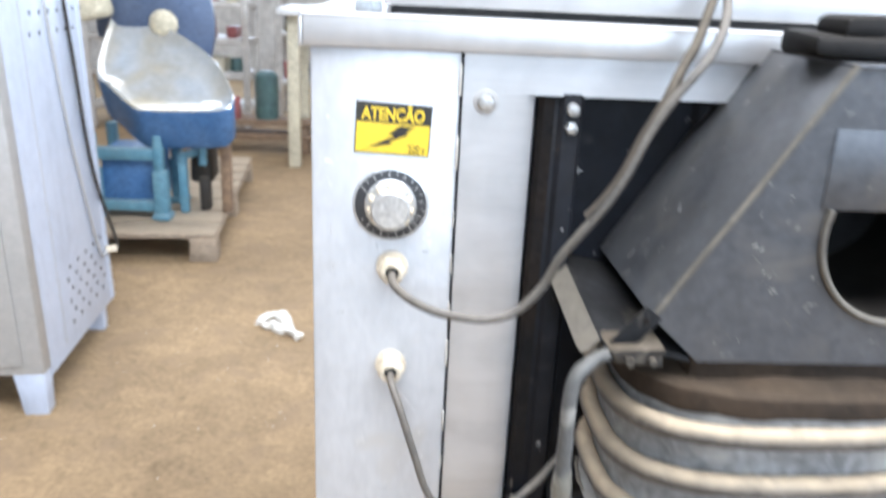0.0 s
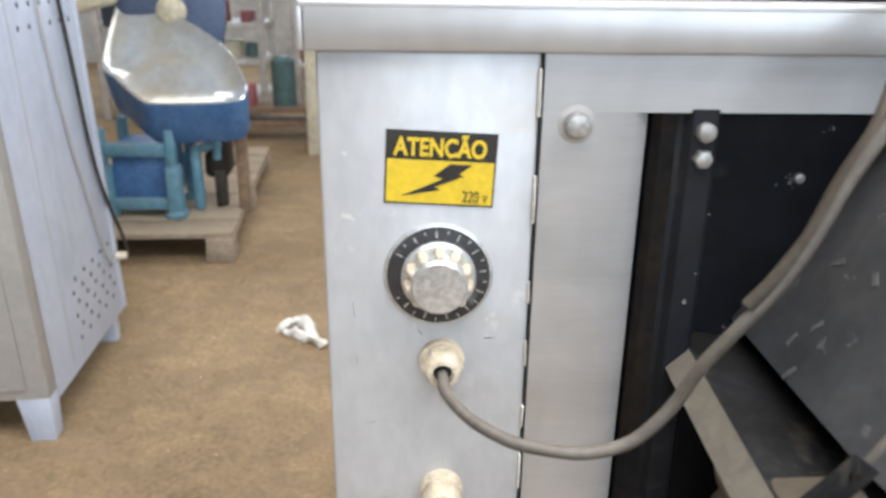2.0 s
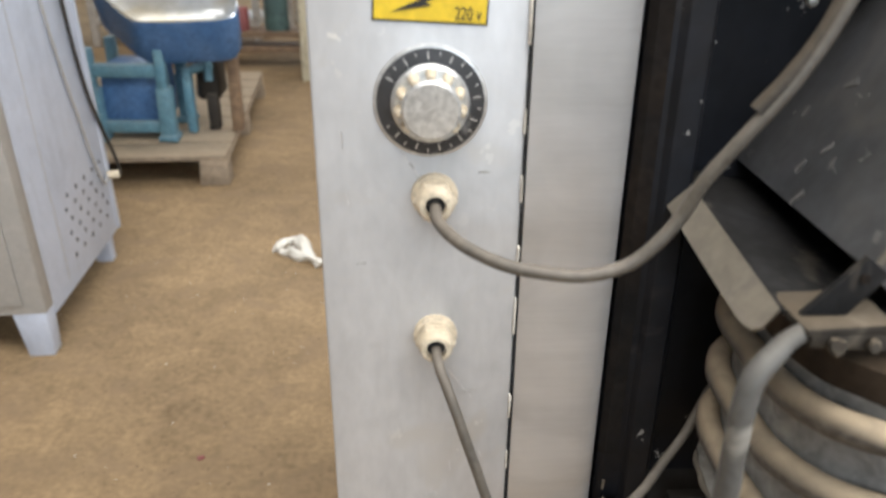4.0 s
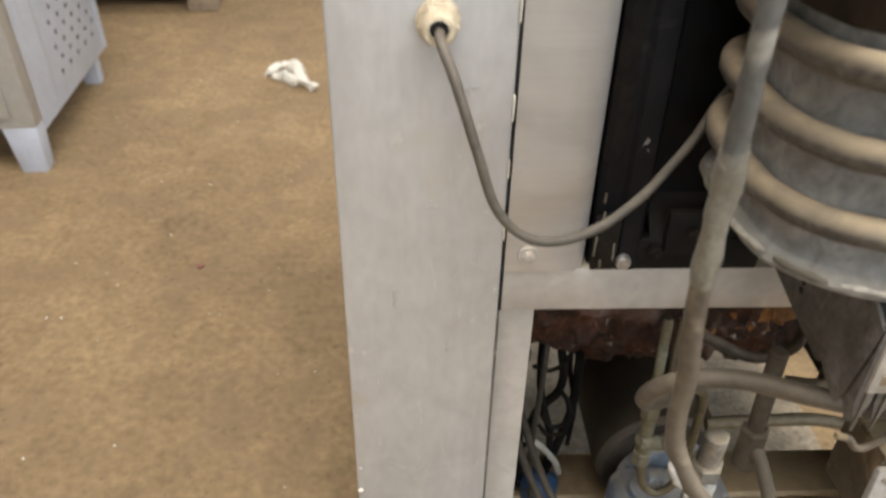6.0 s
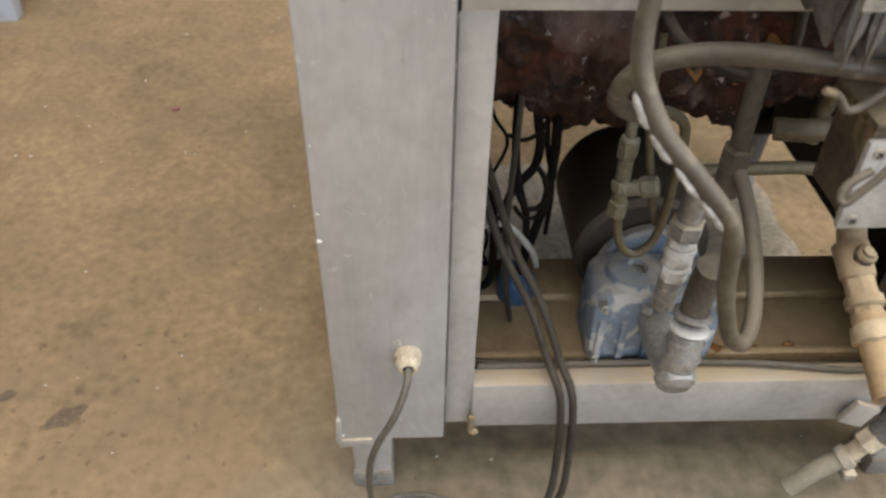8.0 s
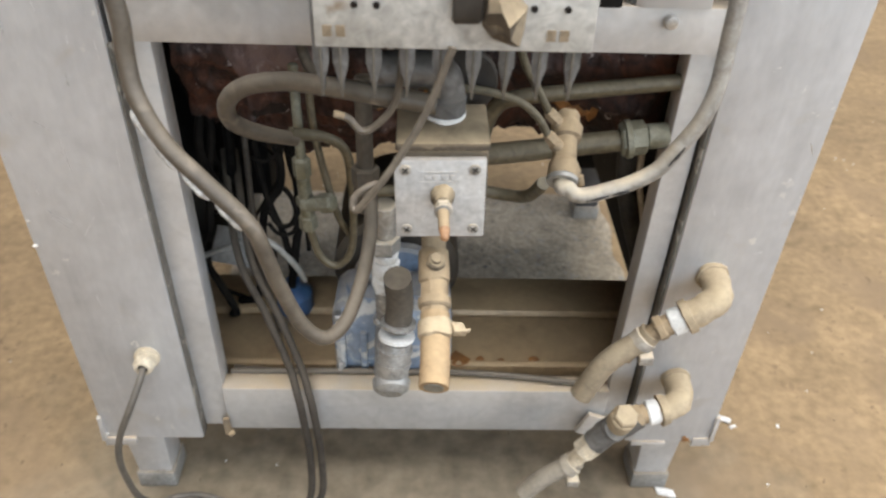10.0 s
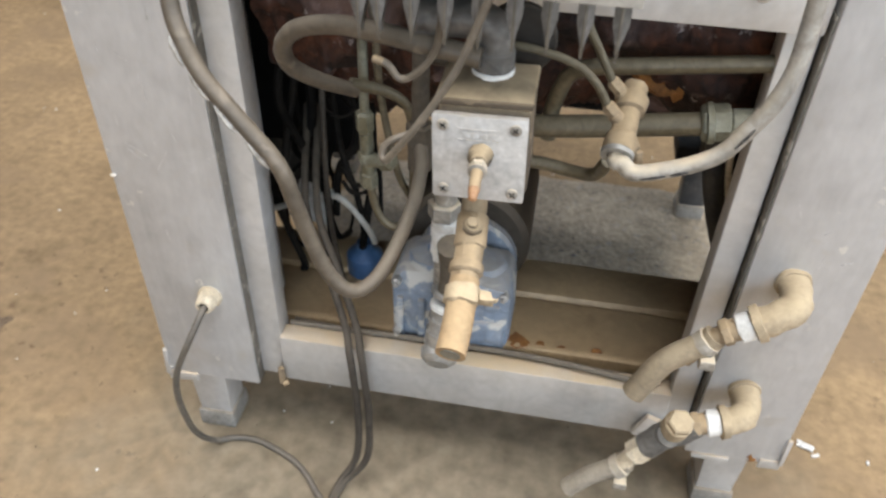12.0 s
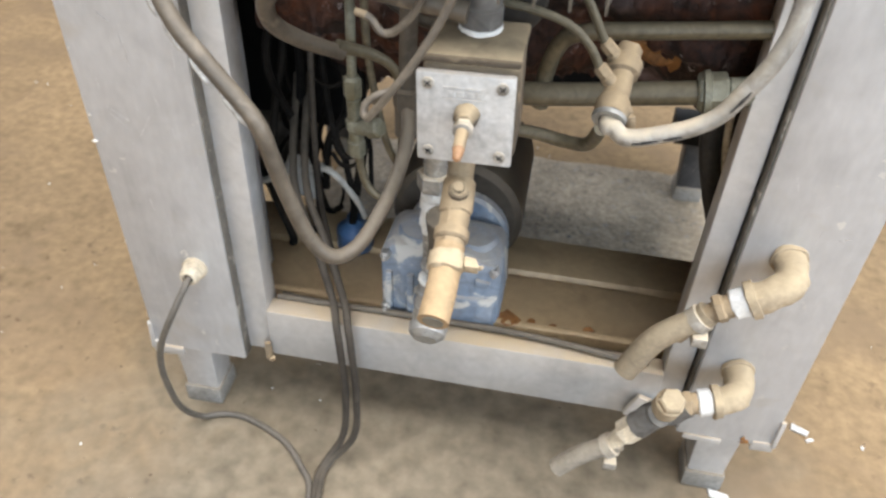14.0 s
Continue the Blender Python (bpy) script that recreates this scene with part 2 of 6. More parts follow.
CAKED = mat("caked_pale_dust", (0.42, 0.33, 0.22), (0.34, 0.27, 0.18), 0.7, 0.0, 26, 200, 0.3, (1, 1, 1), (0.52, 0.41, 0.26), 0.4, speck=(0.26, 0.2, 0.13), speck_scale=50, speck_cut=0.62, soft=0.16, depth=0.002)
PATINA = mat("greenish_brass", (0.12, 0.112, 0.07), (0.2, 0.2, 0.155), 0.5, 0.3, 40, 200, 0.25, (1, 1, 1), (0.3, 0.26, 0.18), 0.2)
TAPE = mat("white_thread_tape", (0.8, 0.79, 0.76), (0.7, 0.68, 0.63), 0.6, 0, 60, 260, 0.3, grime=0.1, grain=0.08)
# sides left darker than the dusted top, partly as painted shade
OLIVE = mat("dull_copper_pipe", (0.1, 0.085, 0.052), (0.125, 0.105, 0.068), 0.45, 0.3, 20, 150, 0.12, (1, 1, 1), (0.25, 0.205, 0.135), 0.2, grime=0.35, side=0.12)
RUST = mat("rusty_tank_shell", (0.075, 0.023, 0.009), (0.012, 0.007, 0.006), 0.7, 0.0, 13, 70, 1.0, (1, 1, 1), (0.2, 0.15, 0.11), 0.03,
           speck=(0.15, 0.1, 0.09), speck_scale=11, speck_cut=0.55, soft=0.1, grime=0.85, dots=(0.38, 0.32, 0.3), dot_scale=75, dot_share=0.4, depth=0.006, shine=0.4)
PUMP = mat("chipped_blue_paint", (0.14, 0.205, 0.31), (0.22, 0.275, 0.35), 0.5, 0.0, 16, 120, 0.3, (1, 1, 0.5), (0.42, 0.38, 0.32), 0.4,
           speck=(0.52, 0.52, 0.5), speck_scale=24, speck_cut=0.55, soft=0.05)
MOTOR = mat("dusty_motor_shell", (0.024, 0.021, 0.018), (0.04, 0.034, 0.028), 0.55, 0.0, 14, 120, 0.12, (1, 1, 1), (0.25, 0.2, 0.14), 0.12, shine=0.25)
CAST = mat("cast_aluminium", (0.56, 0.555, 0.545), (0.47, 0.465, 0.455), 0.5, 0.15, 24, 200, 0.2, (1, 1, 1), (0.5, 0.4, 0.27), 0.3, speck=(0.3, 0.27, 0.22), speck_scale=80, speck_cut=0.68, soft=0.1, grime=0.15)
MOTORD = mat("dust_coated_motor", (0.05, 0.041, 0.031), (0.03, 0.025, 0.02), 0.6, 0.0, 10, 120, 0.12, (1, 1, 1), (0.27, 0.21, 0.14), 0.28, grime=0.3, side=0.12)
SEAMDIRT = mat("dirty_seam_filler", (0.2, 0.18, 0.15), (0.12, 0.108, 0.09), 0.7, 0.0, 30, 200, 0.2, (1, 1, 0.3), None, 0, speck=(0.34, 0.31, 0.26), speck_scale=40, speck_cut=0.6)
DUSTSHEET = mat("dust_coated_sheet", (0.14, 0.124, 0.1), (0.1, 0.088, 0.07), 0.6, 0.1, 16, 140, 0.12, (1, 1, 1), (0.24, 0.205, 0.15), 0.22, speck=(0.08, 0.07, 0.06), speck_scale=22, speck_cut=0.58, soft=0.12)
DARKLEDGE = mat("dark_dusty_ledge", (0.045, 0.04, 0.034), (0.025, 0.023, 0.02), 0.65, 0.1, 20, 140, 0.2, (1, 1, 1), (0.26, 0.2, 0.13), 0.22, speck=(0.11, 0.095, 0.075), speck_scale=30, speck_cut=0.6, soft=0.14, side=0.05, shine=0.2)
RUSTBED = mat("rust_brown_bed", (0.05, 0.033, 0.02), (0.028, 0.02, 0.014), 0.8, 0.0, 18, 120, 0.4, (1, 1, 1), (0.12, 0.088, 0.055), 0.14, speck=(0.1, 0.075, 0.048), speck_scale=24, speck_cut=0.6, soft=0.15, shine=0.2)
# dust-caked top, sides darkened to match the casing's shaded flank
BOXDUST = mat("dust_caked_casting", (0.1, 0.076, 0.053), (0.06, 0.047, 0.034), 0.75, 0.0, 24, 200, 0.3, (1, 1, 1), (0.48, 0.37, 0.23), 0.55, speck=(0.3, 0.23, 0.15), speck_scale=40, speck_cut=0.58, soft=0.15, side=0.12)
WHITESTRIP = mat("grimy_white_sheet", (0.5, 0.48, 0.44), (0.4, 0.38, 0.34), 0.5, 0.1, 20, 160, 0.06, (1, 1, 1), (0.42, 0.34, 0.23), 0.15, speck=(0.22, 0.16, 0.1), speck_scale=26, speck_cut=0.66, soft=0.1)
TRAY = mat("dusty_brown_tray", (0.56, 0.4, 0.22), (0.42, 0.295, 0.16), 0.3, 0.1, 9, 150, 0.08, (1, 1, 1), (0.42, 0.31, 0.18), 0.4, speck=(0.12, 0.06, 0.025), speck_scale=12, speck_cut=0.62, grain=0.1, soft=0.15)
YELLOW = mat("yellow_sticker", (0.82, 0.58, 0.03), (0.76, 0.53, 0.03), 0.4, 0, 30, 300, 0.0, grime=0.08, grain=0.06)
INK = mat("black_print", (0.02, 0.018, 0.015), (0.035, 0.03, 0.02), 0.45, 0, 40, 300, 0.0)
DIALBLACK = mat("worn_black_dial", (0.03, 0.03, 0.032), (0.055, 0.055, 0.057), 0.4, 0.0, 20, 120, 0.05, (1, 1, 1), None, 0, speck=(0.2, 0.195, 0.19), speck_scale=60, speck_cut=0.62, soft=0.14)
DIALWHITE = mat("scratched_aluminium_knob", (0.68, 0.68, 0.66), (0.56, 0.55, 0.53), 0.32, 0.6, 40, 200, 0.1, speck=(0.25, 0.23, 0.2), speck_scale=55, speck_cut=0.72)
FLOORM = mat("dusty_concrete", (0.36, 0.25, 0.138), (0.262, 0.184, 0.105), 0.85, 0, 2.2, 60, 0.1, (1, 1, 1), None, 0, speck=(0.25, 0.176, 0.106), speck_scale=7, speck_cut=0.5, depth=0.002, grain=0.22, soft=0.25, grime=0.2, shine=0.15, dots=(0.17, 0.115, 0.068), dot_scale=64, dot_share=0.5)


def dirt_and_shade(m, colour, centre, radii):
    """A grey patch with a ragged edge over a floor material: dirt and painted shade."""
    n, l = m.node_tree.nodes, m.node_tree.links
    p = n["Principled BSDF"]
    under = p.inputs["Base Color"].links[0].from_socket
    co, mp, tex = n.new("ShaderNodeTexCoord"), n.new("ShaderNodeMapping"), n.new("ShaderNodeTexNoise")
    mp.inputs["Location"].default_value = (-centre[0] / radii[0], -centre[1] / radii[1], 0)
    mp.inputs["Scale"].default_value = (1 / radii[0], 1 / radii[1], 0)
    tex.inputs["Scale"].default_value, tex.inputs["Detail"].default_value = 7.0, 7.0
    far, edge, cover, mixer = n.new("ShaderNodeVectorMath"), n.new("ShaderNodeMath"), n.new("ShaderNodeMapRange"), n.new("ShaderNodeMix")
    far.operation, edge.operation, mixer.data_type = "LENGTH", "ADD", "RGBA"
    l.new(co.outputs["Object"], mp.inputs[0])
    l.new(co.outputs["Object"], tex.inputs["Vector"])
    l.new(mp.outputs[0], far.inputs[0])
    l.new(far.outputs["Value"], edge.inputs[0])
    l.new(tex.outputs["Fac"], edge.inputs[1])
    cover.inputs["From Min"].default_value, cover.inputs["From Max"].default_value = 1.05, 1.65
    cover.inputs["To Min"].default_value, cover.inputs["To Max"].default_value = 0.85, 0.0
    l.new(edge.outputs[0], cover.inputs["Value"])
    l.new(cover.outputs[0], mixer.inputs["Factor"])
    l.new(under, mixer.inputs["A"])
    tone = n.new("ShaderNodeMix")
    tone.data_type, tone.blend_type = "RGBA", "MULTIPLY"
    fleck = n.new("ShaderNodeTexNoise")
    fleck.inputs["Scale"].default_value, fleck.inputs["Detail"].default_value = 34.0, 6.0
    l.new(co.outputs["Object"], fleck.inputs["Vector"])
    span = n.new("ShaderNodeMapRange")
    span.inputs["From Min"].default_value, span.inputs["From Max"].default_value = 0.3, 0.7
    span.inputs["To Min"].default_value, span.inputs["To Max"].default_value = 0.62, 1.25
    l.new(fleck.outputs["Fac"], span.inputs["Value"])
    tone.inputs["Factor"].default_value = 1.0
    tone.inputs["A"].default_value = (*colour, 1)
    l.new(span.outputs[0], tone.inputs["B"])
    l.new(tone.outputs["Result"], mixer.inputs["B"])
    l.new(mixer.outputs["Result"], p.inputs["Base Color"])


# greys the floor round the machine's front: its shade and some dirt
dirt_and_shade(FLOORM, (0.245, 0.205, 0.147), (0.36, -0.06), (0.5, 0.38))
# greyer than the open floor, to paint the shade under the machine
GRITBED = mat("gritty_shade_grey_concrete", (0.41, 0.335, 0.24), (0.31, 0.255, 0.185), 0.7, 0, 8, 120, 0.8, (1, 1, 1), None, 0, speck=(0.3, 0.27, 0.23), speck_scale=70, speck_cut=0.58, depth=0.005, grain=0.26, soft=0.1, grime=0.3, dots=(0.09, 0.08, 0.07), dot_scale=90, dot_share=0.5)
WALLM = mat("whitewashed_wall", (0.72, 0.7, 0.66), (0.6, 0.58, 0.54), 0.8, 0, 1.2, 30, 0.2)
ROOFM = mat("grey_roof_sheet", (0.45, 0.45, 0.44), (0.38, 0.37, 0.36), 0.6, 0, 1.0, 20, 0.1)
CABWHITE = mat("bluish_white_enamel", (0.53, 0.575, 0.67), (0.49, 0.535, 0.63), 0.32, 0.1, 3, 90, 0.02, (1, 1, 1), (0.5, 0.45, 0.38), 0.06, grain=0.04, grime=0.07, streak=0.1)
CABGREY = mat("grey_cabinet_steel", (0.46, 0.45, 0.43), (0.42, 0.41, 0.385), 0.45, 0.3, 5, 90, 0.02, grain=0.05, grime=0.08)
HOLE = mat("punched_hole", (0.03, 0.035, 0.05), (0.05, 0.05, 0.06), 0.8)
PALLETW = mat("weathered_pallet_wood", (0.36, 0.28, 0.2), (0.26, 0.2, 0.14), 0.8, 0, 8, 60, 0.3, (0.4, 3, 3), DUST, 0.3, vary=0.15)
TEAL = mat("teal_enamel_iron", (0.1, 0.24, 0.32), (0.14, 0.29, 0.36), 0.5, 0.1, 10, 90, 0.1, (1, 1, 1), (0.35, 0.33, 0.28), 0.2)
NAVY = mat("dull_navy_sheet", (0.085, 0.115, 0.19), (0.11, 0.14, 0.21), 0.35, 0.2, 8, 90, 0.03, grime=0.12)
BLUE = mat("blue_enamel", (0.06, 0.15, 0.33), (0.09, 0.19, 0.38), 0.4, 0.1, 8, 90, 0.05)
WORNPAN = mat("worn_steel_basin", (0.58, 0.63, 0.68), (0.5, 0.42, 0.27), 0.14, 0.5, 3, 60, 0.03, grain=0.06, grime=0.12)
CREAM = mat("cream_painted_wood", (0.62, 0.56, 0.4), (0.52, 0.46, 0.33), 0.6, 0, 8, 60, 0.1)
RACKW = mat("pale_rack_steel", (0.55, 0.52, 0.47), (0.42, 0.38, 0.33), 0.6, 0.1, 6, 60, 0.1)
BROWNW = mat("brown_timber", (0.26, 0.17, 0.1), (0.2, 0.13, 0.08), 0.7, 0, 8, 60, 0.15, (3, 0.5, 3))
TABLETOP = mat("white_table_top", (0.8, 0.79, 0.77), (0.7, 0.69, 0.66), 0.45, 0, 6, 60, 0.05)
REDP = mat("red_plastic", (0.3, 0.09, 0.085), (0.24, 0.08, 0.08), 0.5)
GREENP = mat("green_plastic", (0.09, 0.16, 0.15), (0.08, 0.13, 0.13), 0.5)
PAPER = mat("crumpled_paper", (0.85, 0.82, 0.74), (0.78, 0.74, 0.64), 0.8, 0, 40, 200, 0.3)
CHIP = mat("white_paint_chip", (0.85, 0.83, 0.79), (0.75, 0.72, 0.67), 0.7, 0, 60, 200, 0.2)
MARK = mat("dark_floor_stain", (0.13, 0.09, 0.055), (0.18, 0.125, 0.075), 0.85, 0, 40, 120, 0.3)
BLUECAP = mat("blue_plastic_cap", (0.06, 0.13, 0.27), (0.08, 0.16, 0.29), 0.4)
RUSTSTAIN = mat("orange_rust", (0.3, 0.13, 0.03), (0.2, 0.09, 0.03), 0.8, 0, 60, 200, 0.3)
SCRATCH = mat("bare_scratch", (0.72, 0.72, 0.72), (0.6, 0.6, 0.6), 0.3, 0.6, 60, 300, 0.0)
GLUE = mat("glue_residue", (0.53, 0.52, 0.505), (0.47, 0.46, 0.44), 0.6, 0.1, 60, 260, 0.1)
SEALANT = mat("grubby_white_sealant", (0.7, 0.66, 0.58), (0.58, 0.53, 0.45), 0.6, 0, 50, 200, 0.3)
BUNDLE = mat("black_wire_bundle", (0.006, 0.006, 0.006), (0.012, 0.011, 0.01), 0.7, 0, 30, 200, 0.1, (1, 1, 1), DUST, 0.02, shine=0.04)


# ---- mesh tools ----
def thing(name, loc, label, category, group="", kind=""):
    e = new(name)
    e.location, e.empty_display_size = loc, 0.02
    return tagged(e, label, category, group, kind)


def link_mesh(name, bm, material, angle=35):
    me = bpy.data.meshes.new(name)
    bmesh.ops.recalc_face_normals(bm, faces=bm.faces)
    bm.to_mesh(me)
    bm.free()
    me.materials.append(material)
    me.polygons.foreach_set("use_smooth", [True] * len(me.polygons))
    me.set_sharp_from_angle(angle=radians(angle))
    return new(name, me)


def part(name, bm, material, parent, label="", angle=35):
    """One mesh, built in world metres, under a thing or a part."""
    ob = link_mesh(name, bm, material, angle)
    ob.parent = parent
    root = parent
    while root.parent:
        root = root.parent
    ob.matrix_parent_inverse = Matrix.Translation(root.location).inverted() if root == parent else Matrix()
    return tagged(ob, label)


def solo(name, bm, material, label, category, group="", kind="", angle=35):
    return tagged(link_mesh(name, bm, material, angle), label, category, group, kind)


def join(*parts):
    out = bmesh.new()
    for b in parts:
        tmp = bpy.data.meshes.new("tmp")
        b.to_mesh(tmp)
        b.free()
        out.from_mesh(tmp)
        bpy.data.meshes.remove(tmp)
    return out


def box(x0, y0, z0, x1, y1, z1, bevel=0.002, seg=2, m=None):
    bm = bmesh.new()
    bmesh.ops.create_cube(bm, size=1, matrix=Matrix.LocRotScale(((x0 + x1) / 2, (y0 + y1) / 2, (z0 + z1) / 2), None, (abs(x1 - x0), abs(y1 - y0), abs(z1 - z0))))
    if bevel:
        bmesh.ops.bevel(bm, geom=bm.edges, offset=bevel, segments=seg, affect="EDGES", profile=0.5, clamp_overlap=True)
    if m is not None:
        bm.transform(m)
    return bm


def smooth_path(points, sub=8):
    p = [Vector(q) for q in points]
    if len(p) < 3:
        return p
    e = [2 * p[0] - p[1]] + p + [2 * p[-1] - p[-2]]
    out = []
    for i in range(1, len(e) - 2):
        a, b, c, d = e[i - 1:i + 3]
        for k in range(sub):
            t = k / sub
            out.append(0.5 * ((2 * b) + (c - a) * t + (2 * a - 5 * b + 4 * c - d) * t * t + (3 * b - a - 3 * c + d) * t ** 3))
    return out + [p[-1]]


def sweep(points, r, seg=12, sub=8, caps=True, rough=0.0):
    """A tube along a smooth line through points; r: one radius or one for each point."""
    path = smooth_path(points, sub)
    n = len(path)
    if isinstance(r, (int, float)):
        rad = [r] * n
    else:
        rad = [float(np.interp(i * (len(r) - 1) / (n - 1), range(len(r)), r)) for i in range(n)]
    bm = bmesh.new()
    tang = [(path[min(i + 1, n - 1)] - path[max(i - 1, 0)]).normalized() for i in range(n)]
    u = tang[0].orthogonal().normalized()
    rings = []
    for i in range(n):
        u = (u - tang[i] * u.dot(tang[i])).normalized()
        v = tang[i].cross(u)
        ring = []
        for k in range(seg):
            a = 2 * math.pi * k / seg
            q = path[i] + (u * math.cos(a) + v * math.sin(a)) * rad[i]
            if rough:
                q += Vector((noise.noise(q * 60), noise.noise(q * 60 + Vector((9, 0, 0))), noise.noise(q * 60 + Vector((0, 9, 0))))) * rough
            ring.append(bm.verts.new(q))
        rings.append(ring)
    for a, b in zip(rings, rings[1:]):
        for k in range(seg):
            bm.faces.new((a[k], a[(k + 1) % seg], b[(k + 1) % seg], b[k]))
    if caps:
        bm.faces.new(rings[0][::-1])
        bm.faces.new(rings[-1])
    return bm


def turned(profile, origin, axis=(0, 0, 1), seg=32, caps=True):
    """A shape turned round an axis; profile: (radius, way along the axis)."""
    q = Vector(axis).normalized().to_track_quat("Z", "Y").to_matrix().to_4x4()
    m = Matrix.Translation(origin) @ q
    bm = bmesh.new()
    rings = []
    for r, h in profile:
        if r < 1e-5:
            rings.append([bm.verts.new(m @ Vector((0, 0, h)))])
        else:
            rings.append([bm.verts.new(m @ Vector((r * math.cos(2 * math.pi * k / seg), r * math.sin(2 * math.pi * k / seg), h))) for k in range(seg)])
    for a, b in zip(rings, rings[1:]):
        for k in range(seg):
            j = (k + 1) % seg
            if len(a) == 1 and len(b) > 1:
                bm.faces.new((a[0], b[j], b[k]))
            elif len(b) == 1 and len(a) > 1:
                bm.faces.new((a[k], a[j], b[0]))
            elif len(a) > 1:
                bm.faces.new((a[k], a[j], b[j], b[k]))
    for ring, end in ((rings[0], True), (rings[-1], False)):
        if caps and len(ring) > 1:
            bm.faces.new(ring[::-1] if end else ring)
    return bm


def rod(p0, p1, r0, r1=None, seg=20, chamfer=0.0015):
    r1 = r0 if r1 is None else r1
    d = Vector(p1) - Vector(p0)
    h = d.length
    c = min(chamfer, h / 4, r0 / 3)
    return turned([(0, 0), (r0 - c, 0), (r0, c), (r1, h - c), (r1 - c, h), (0, h)], p0, d, seg)


def nut(p0, p1, r):
    return rod(p0, p1, r, seg=6, chamfer=0.002)


def prism(outline, axis, a, b, bevel=0.0015):
    """An outline of points in the two other axes, drawn out from a to b along axis x, y or z."""
    bm = bmesh.new()

    def put(p, w):
        return {"x": (w, p[0], p[1]), "y": (p[0], w, p[1]), "z": (p[0], p[1], w)}[axis]
    f = [bm.verts.new(put(p, a)) for p in outline]
    g = [bm.verts.new(put(p, b)) for p in outline]
    bm.faces.new(f)
    bm.faces.new(g[::-1])
    for i in range(len(f)):
        j = (i + 1) % len(f)
        bm.faces.new((f[i], f[j], g[j], g[i]))
    bmesh.ops.recalc_face_normals(bm, faces=bm.faces)
    if bevel:
        bmesh.ops.bevel(bm, geom=bm.edges, offset=bevel, segments=2, affect="EDGES", profile=0.5, clamp_overlap=True)
    return bm


def rough_up(bm, size, amount, seed=0.0):
    for v in bm.verts:
        q = v.co * size + Vector((seed, seed * 1.7, -seed))
        v.co += Vector((noise.noise(q), noise.noise(q + Vector((31, 0, 0))), noise.noise(q + Vector((0, 47, 0))))) * amount
    return bm


def lettering(name, body, size, material, parent, m, label="", align="CENTER", width=None):
    cu = bpy.data.curves.new(name, "FONT")
    cu.body, cu.size, cu.align_x, cu.align_y, cu.extrude = body, size, align, "CENTER", 0.0001
    cu.materials.append(material)
    ob = new(name, cu)
    ob.parent = parent
    root = parent
    while root.parent:
        root = root.parent
    ob.matrix_parent_inverse = Matrix.Translation(root.location).inverted() if root == parent else Matrix()
    ob.matrix_basis = m
    return tagged(ob, label)


# ---- the hall ----
solo("floor", box(-8, -6, -0.12, 6, 9, 0, 0), FLOORM, "dusty tan concrete floor with dark stains", "floor", kind="structure")


def wall(name, x0, y0, x1, y1, holes):
    """A wall with its openings left free: (from, to, sill, head) along its length."""
    along = abs(x1 - x0) > abs(y1 - y0)
    bits, at = [], (x0 if along else y0)
    end = x1 if along else y1

    def piece(a, b, z0, z1):
        bits.append(box(a, y0, z0, b, y1, z1, 0) if along else box(x0, a, z0, x1, b, z1, 0))
    for a, b, sill, head in holes:
        piece(at, a, 0, 4.5)
        if sill > 0:
            piece(a, b, 0, sill)
        piece(a, b, head, 4.5)
        at = b
    piece(at, end, 0, 4.5)
    solo(name, join(*bits), WALLM, "whitewashed masonry hall wall with grime", "wall", kind="structure")


wall("wall_north", -8, 9.0, 6, 9.2, [(-3.2, 2.0, 1.3, 3.5)])
wall("wall_south", -8, -6.2, 6, -6.0, [(-0.8, 4.0, 0, 3.5)])
wall("wall_west", -8.2, -6, -8.0, 9, [])
wall("wall_east", 6.0, -6, 6.2, 9, [(-3.9, -0.5, 0, 3.4)])
solo("ceiling", join(*[box(-8, a, 4.5, 6, b, 4.6, 0) for a, b in ((-6, -2.15), (0.25, 3.0), (4.6, 9))],
                     *[box(a, c, 4.5, b, d, 4.6, 0) for a, b in ((-8, -3.1), (4.1, 6)) for c, d in ((-2.15, 0.25), (3.0, 4.6))]),
     ROOFM, "grey sheet roof with skylight strips", "ceiling", kind="structure")

# ---- the steel machine ----
X0, X1, LIP = 0.0225, 0.767, 1.162
mach = thing("refrigeration_machine", (0.386, 0.36, 0), "waist-high stainless steel machine with open front standing on four feet", "machine")
post = part("control_post", box(X0, 0.0, 0.131, 0.1405, 0.12, LIP, 0.0025), PANEL, mach, "stained steel control panel box")
for v in post.data.vertices:
    if v.co.x < 0.06 and v.co.z > 1.0:
        v.co.x -= 0.0045
part("joint", box(0.1405, 0.006, 0.642, 0.1435, 0.1, LIP, 0), SEAM, mach, "dark open joint")
rng = random.Random(4)
for i in range(9):
    z = 0.72 + i * 0.05 + rng.uniform(-0.01, 0.01)
    part("sealant_flake", rough_up(box(0.1396, -0.0012, z, 0.1412, 0.002, z + rng.uniform(0.012, 0.03), 0.0005), 300, 0.0008, i), SEALANT, mach)
for p, s in (((0.024, 0.30), 0.0015), ((0.024, 0.140), 0.003), ((0.0232, 0.172), 0.0022), ((0.0247, 0.43), 0.0019), ((0.0247, 0.46), 0.0015), ((0.0243, 0.53), 0.0014)):
    part("sealant_blob", rough_up(turned([(0, -s), (s * .8, -s * .5), (s, 0), (s * .7, s * .6), (0, s)], (p[0], -0.001, p[1]), (0, 0, 1), 8), 200, 0.003, p[1]), SEALANT, mach)
part("corner_upright", box(0.1418, 0.014, 0.141, 0.1725, 0.042, 0.642, 0.0015), FRAME, mach, "dusty folded steel upright")
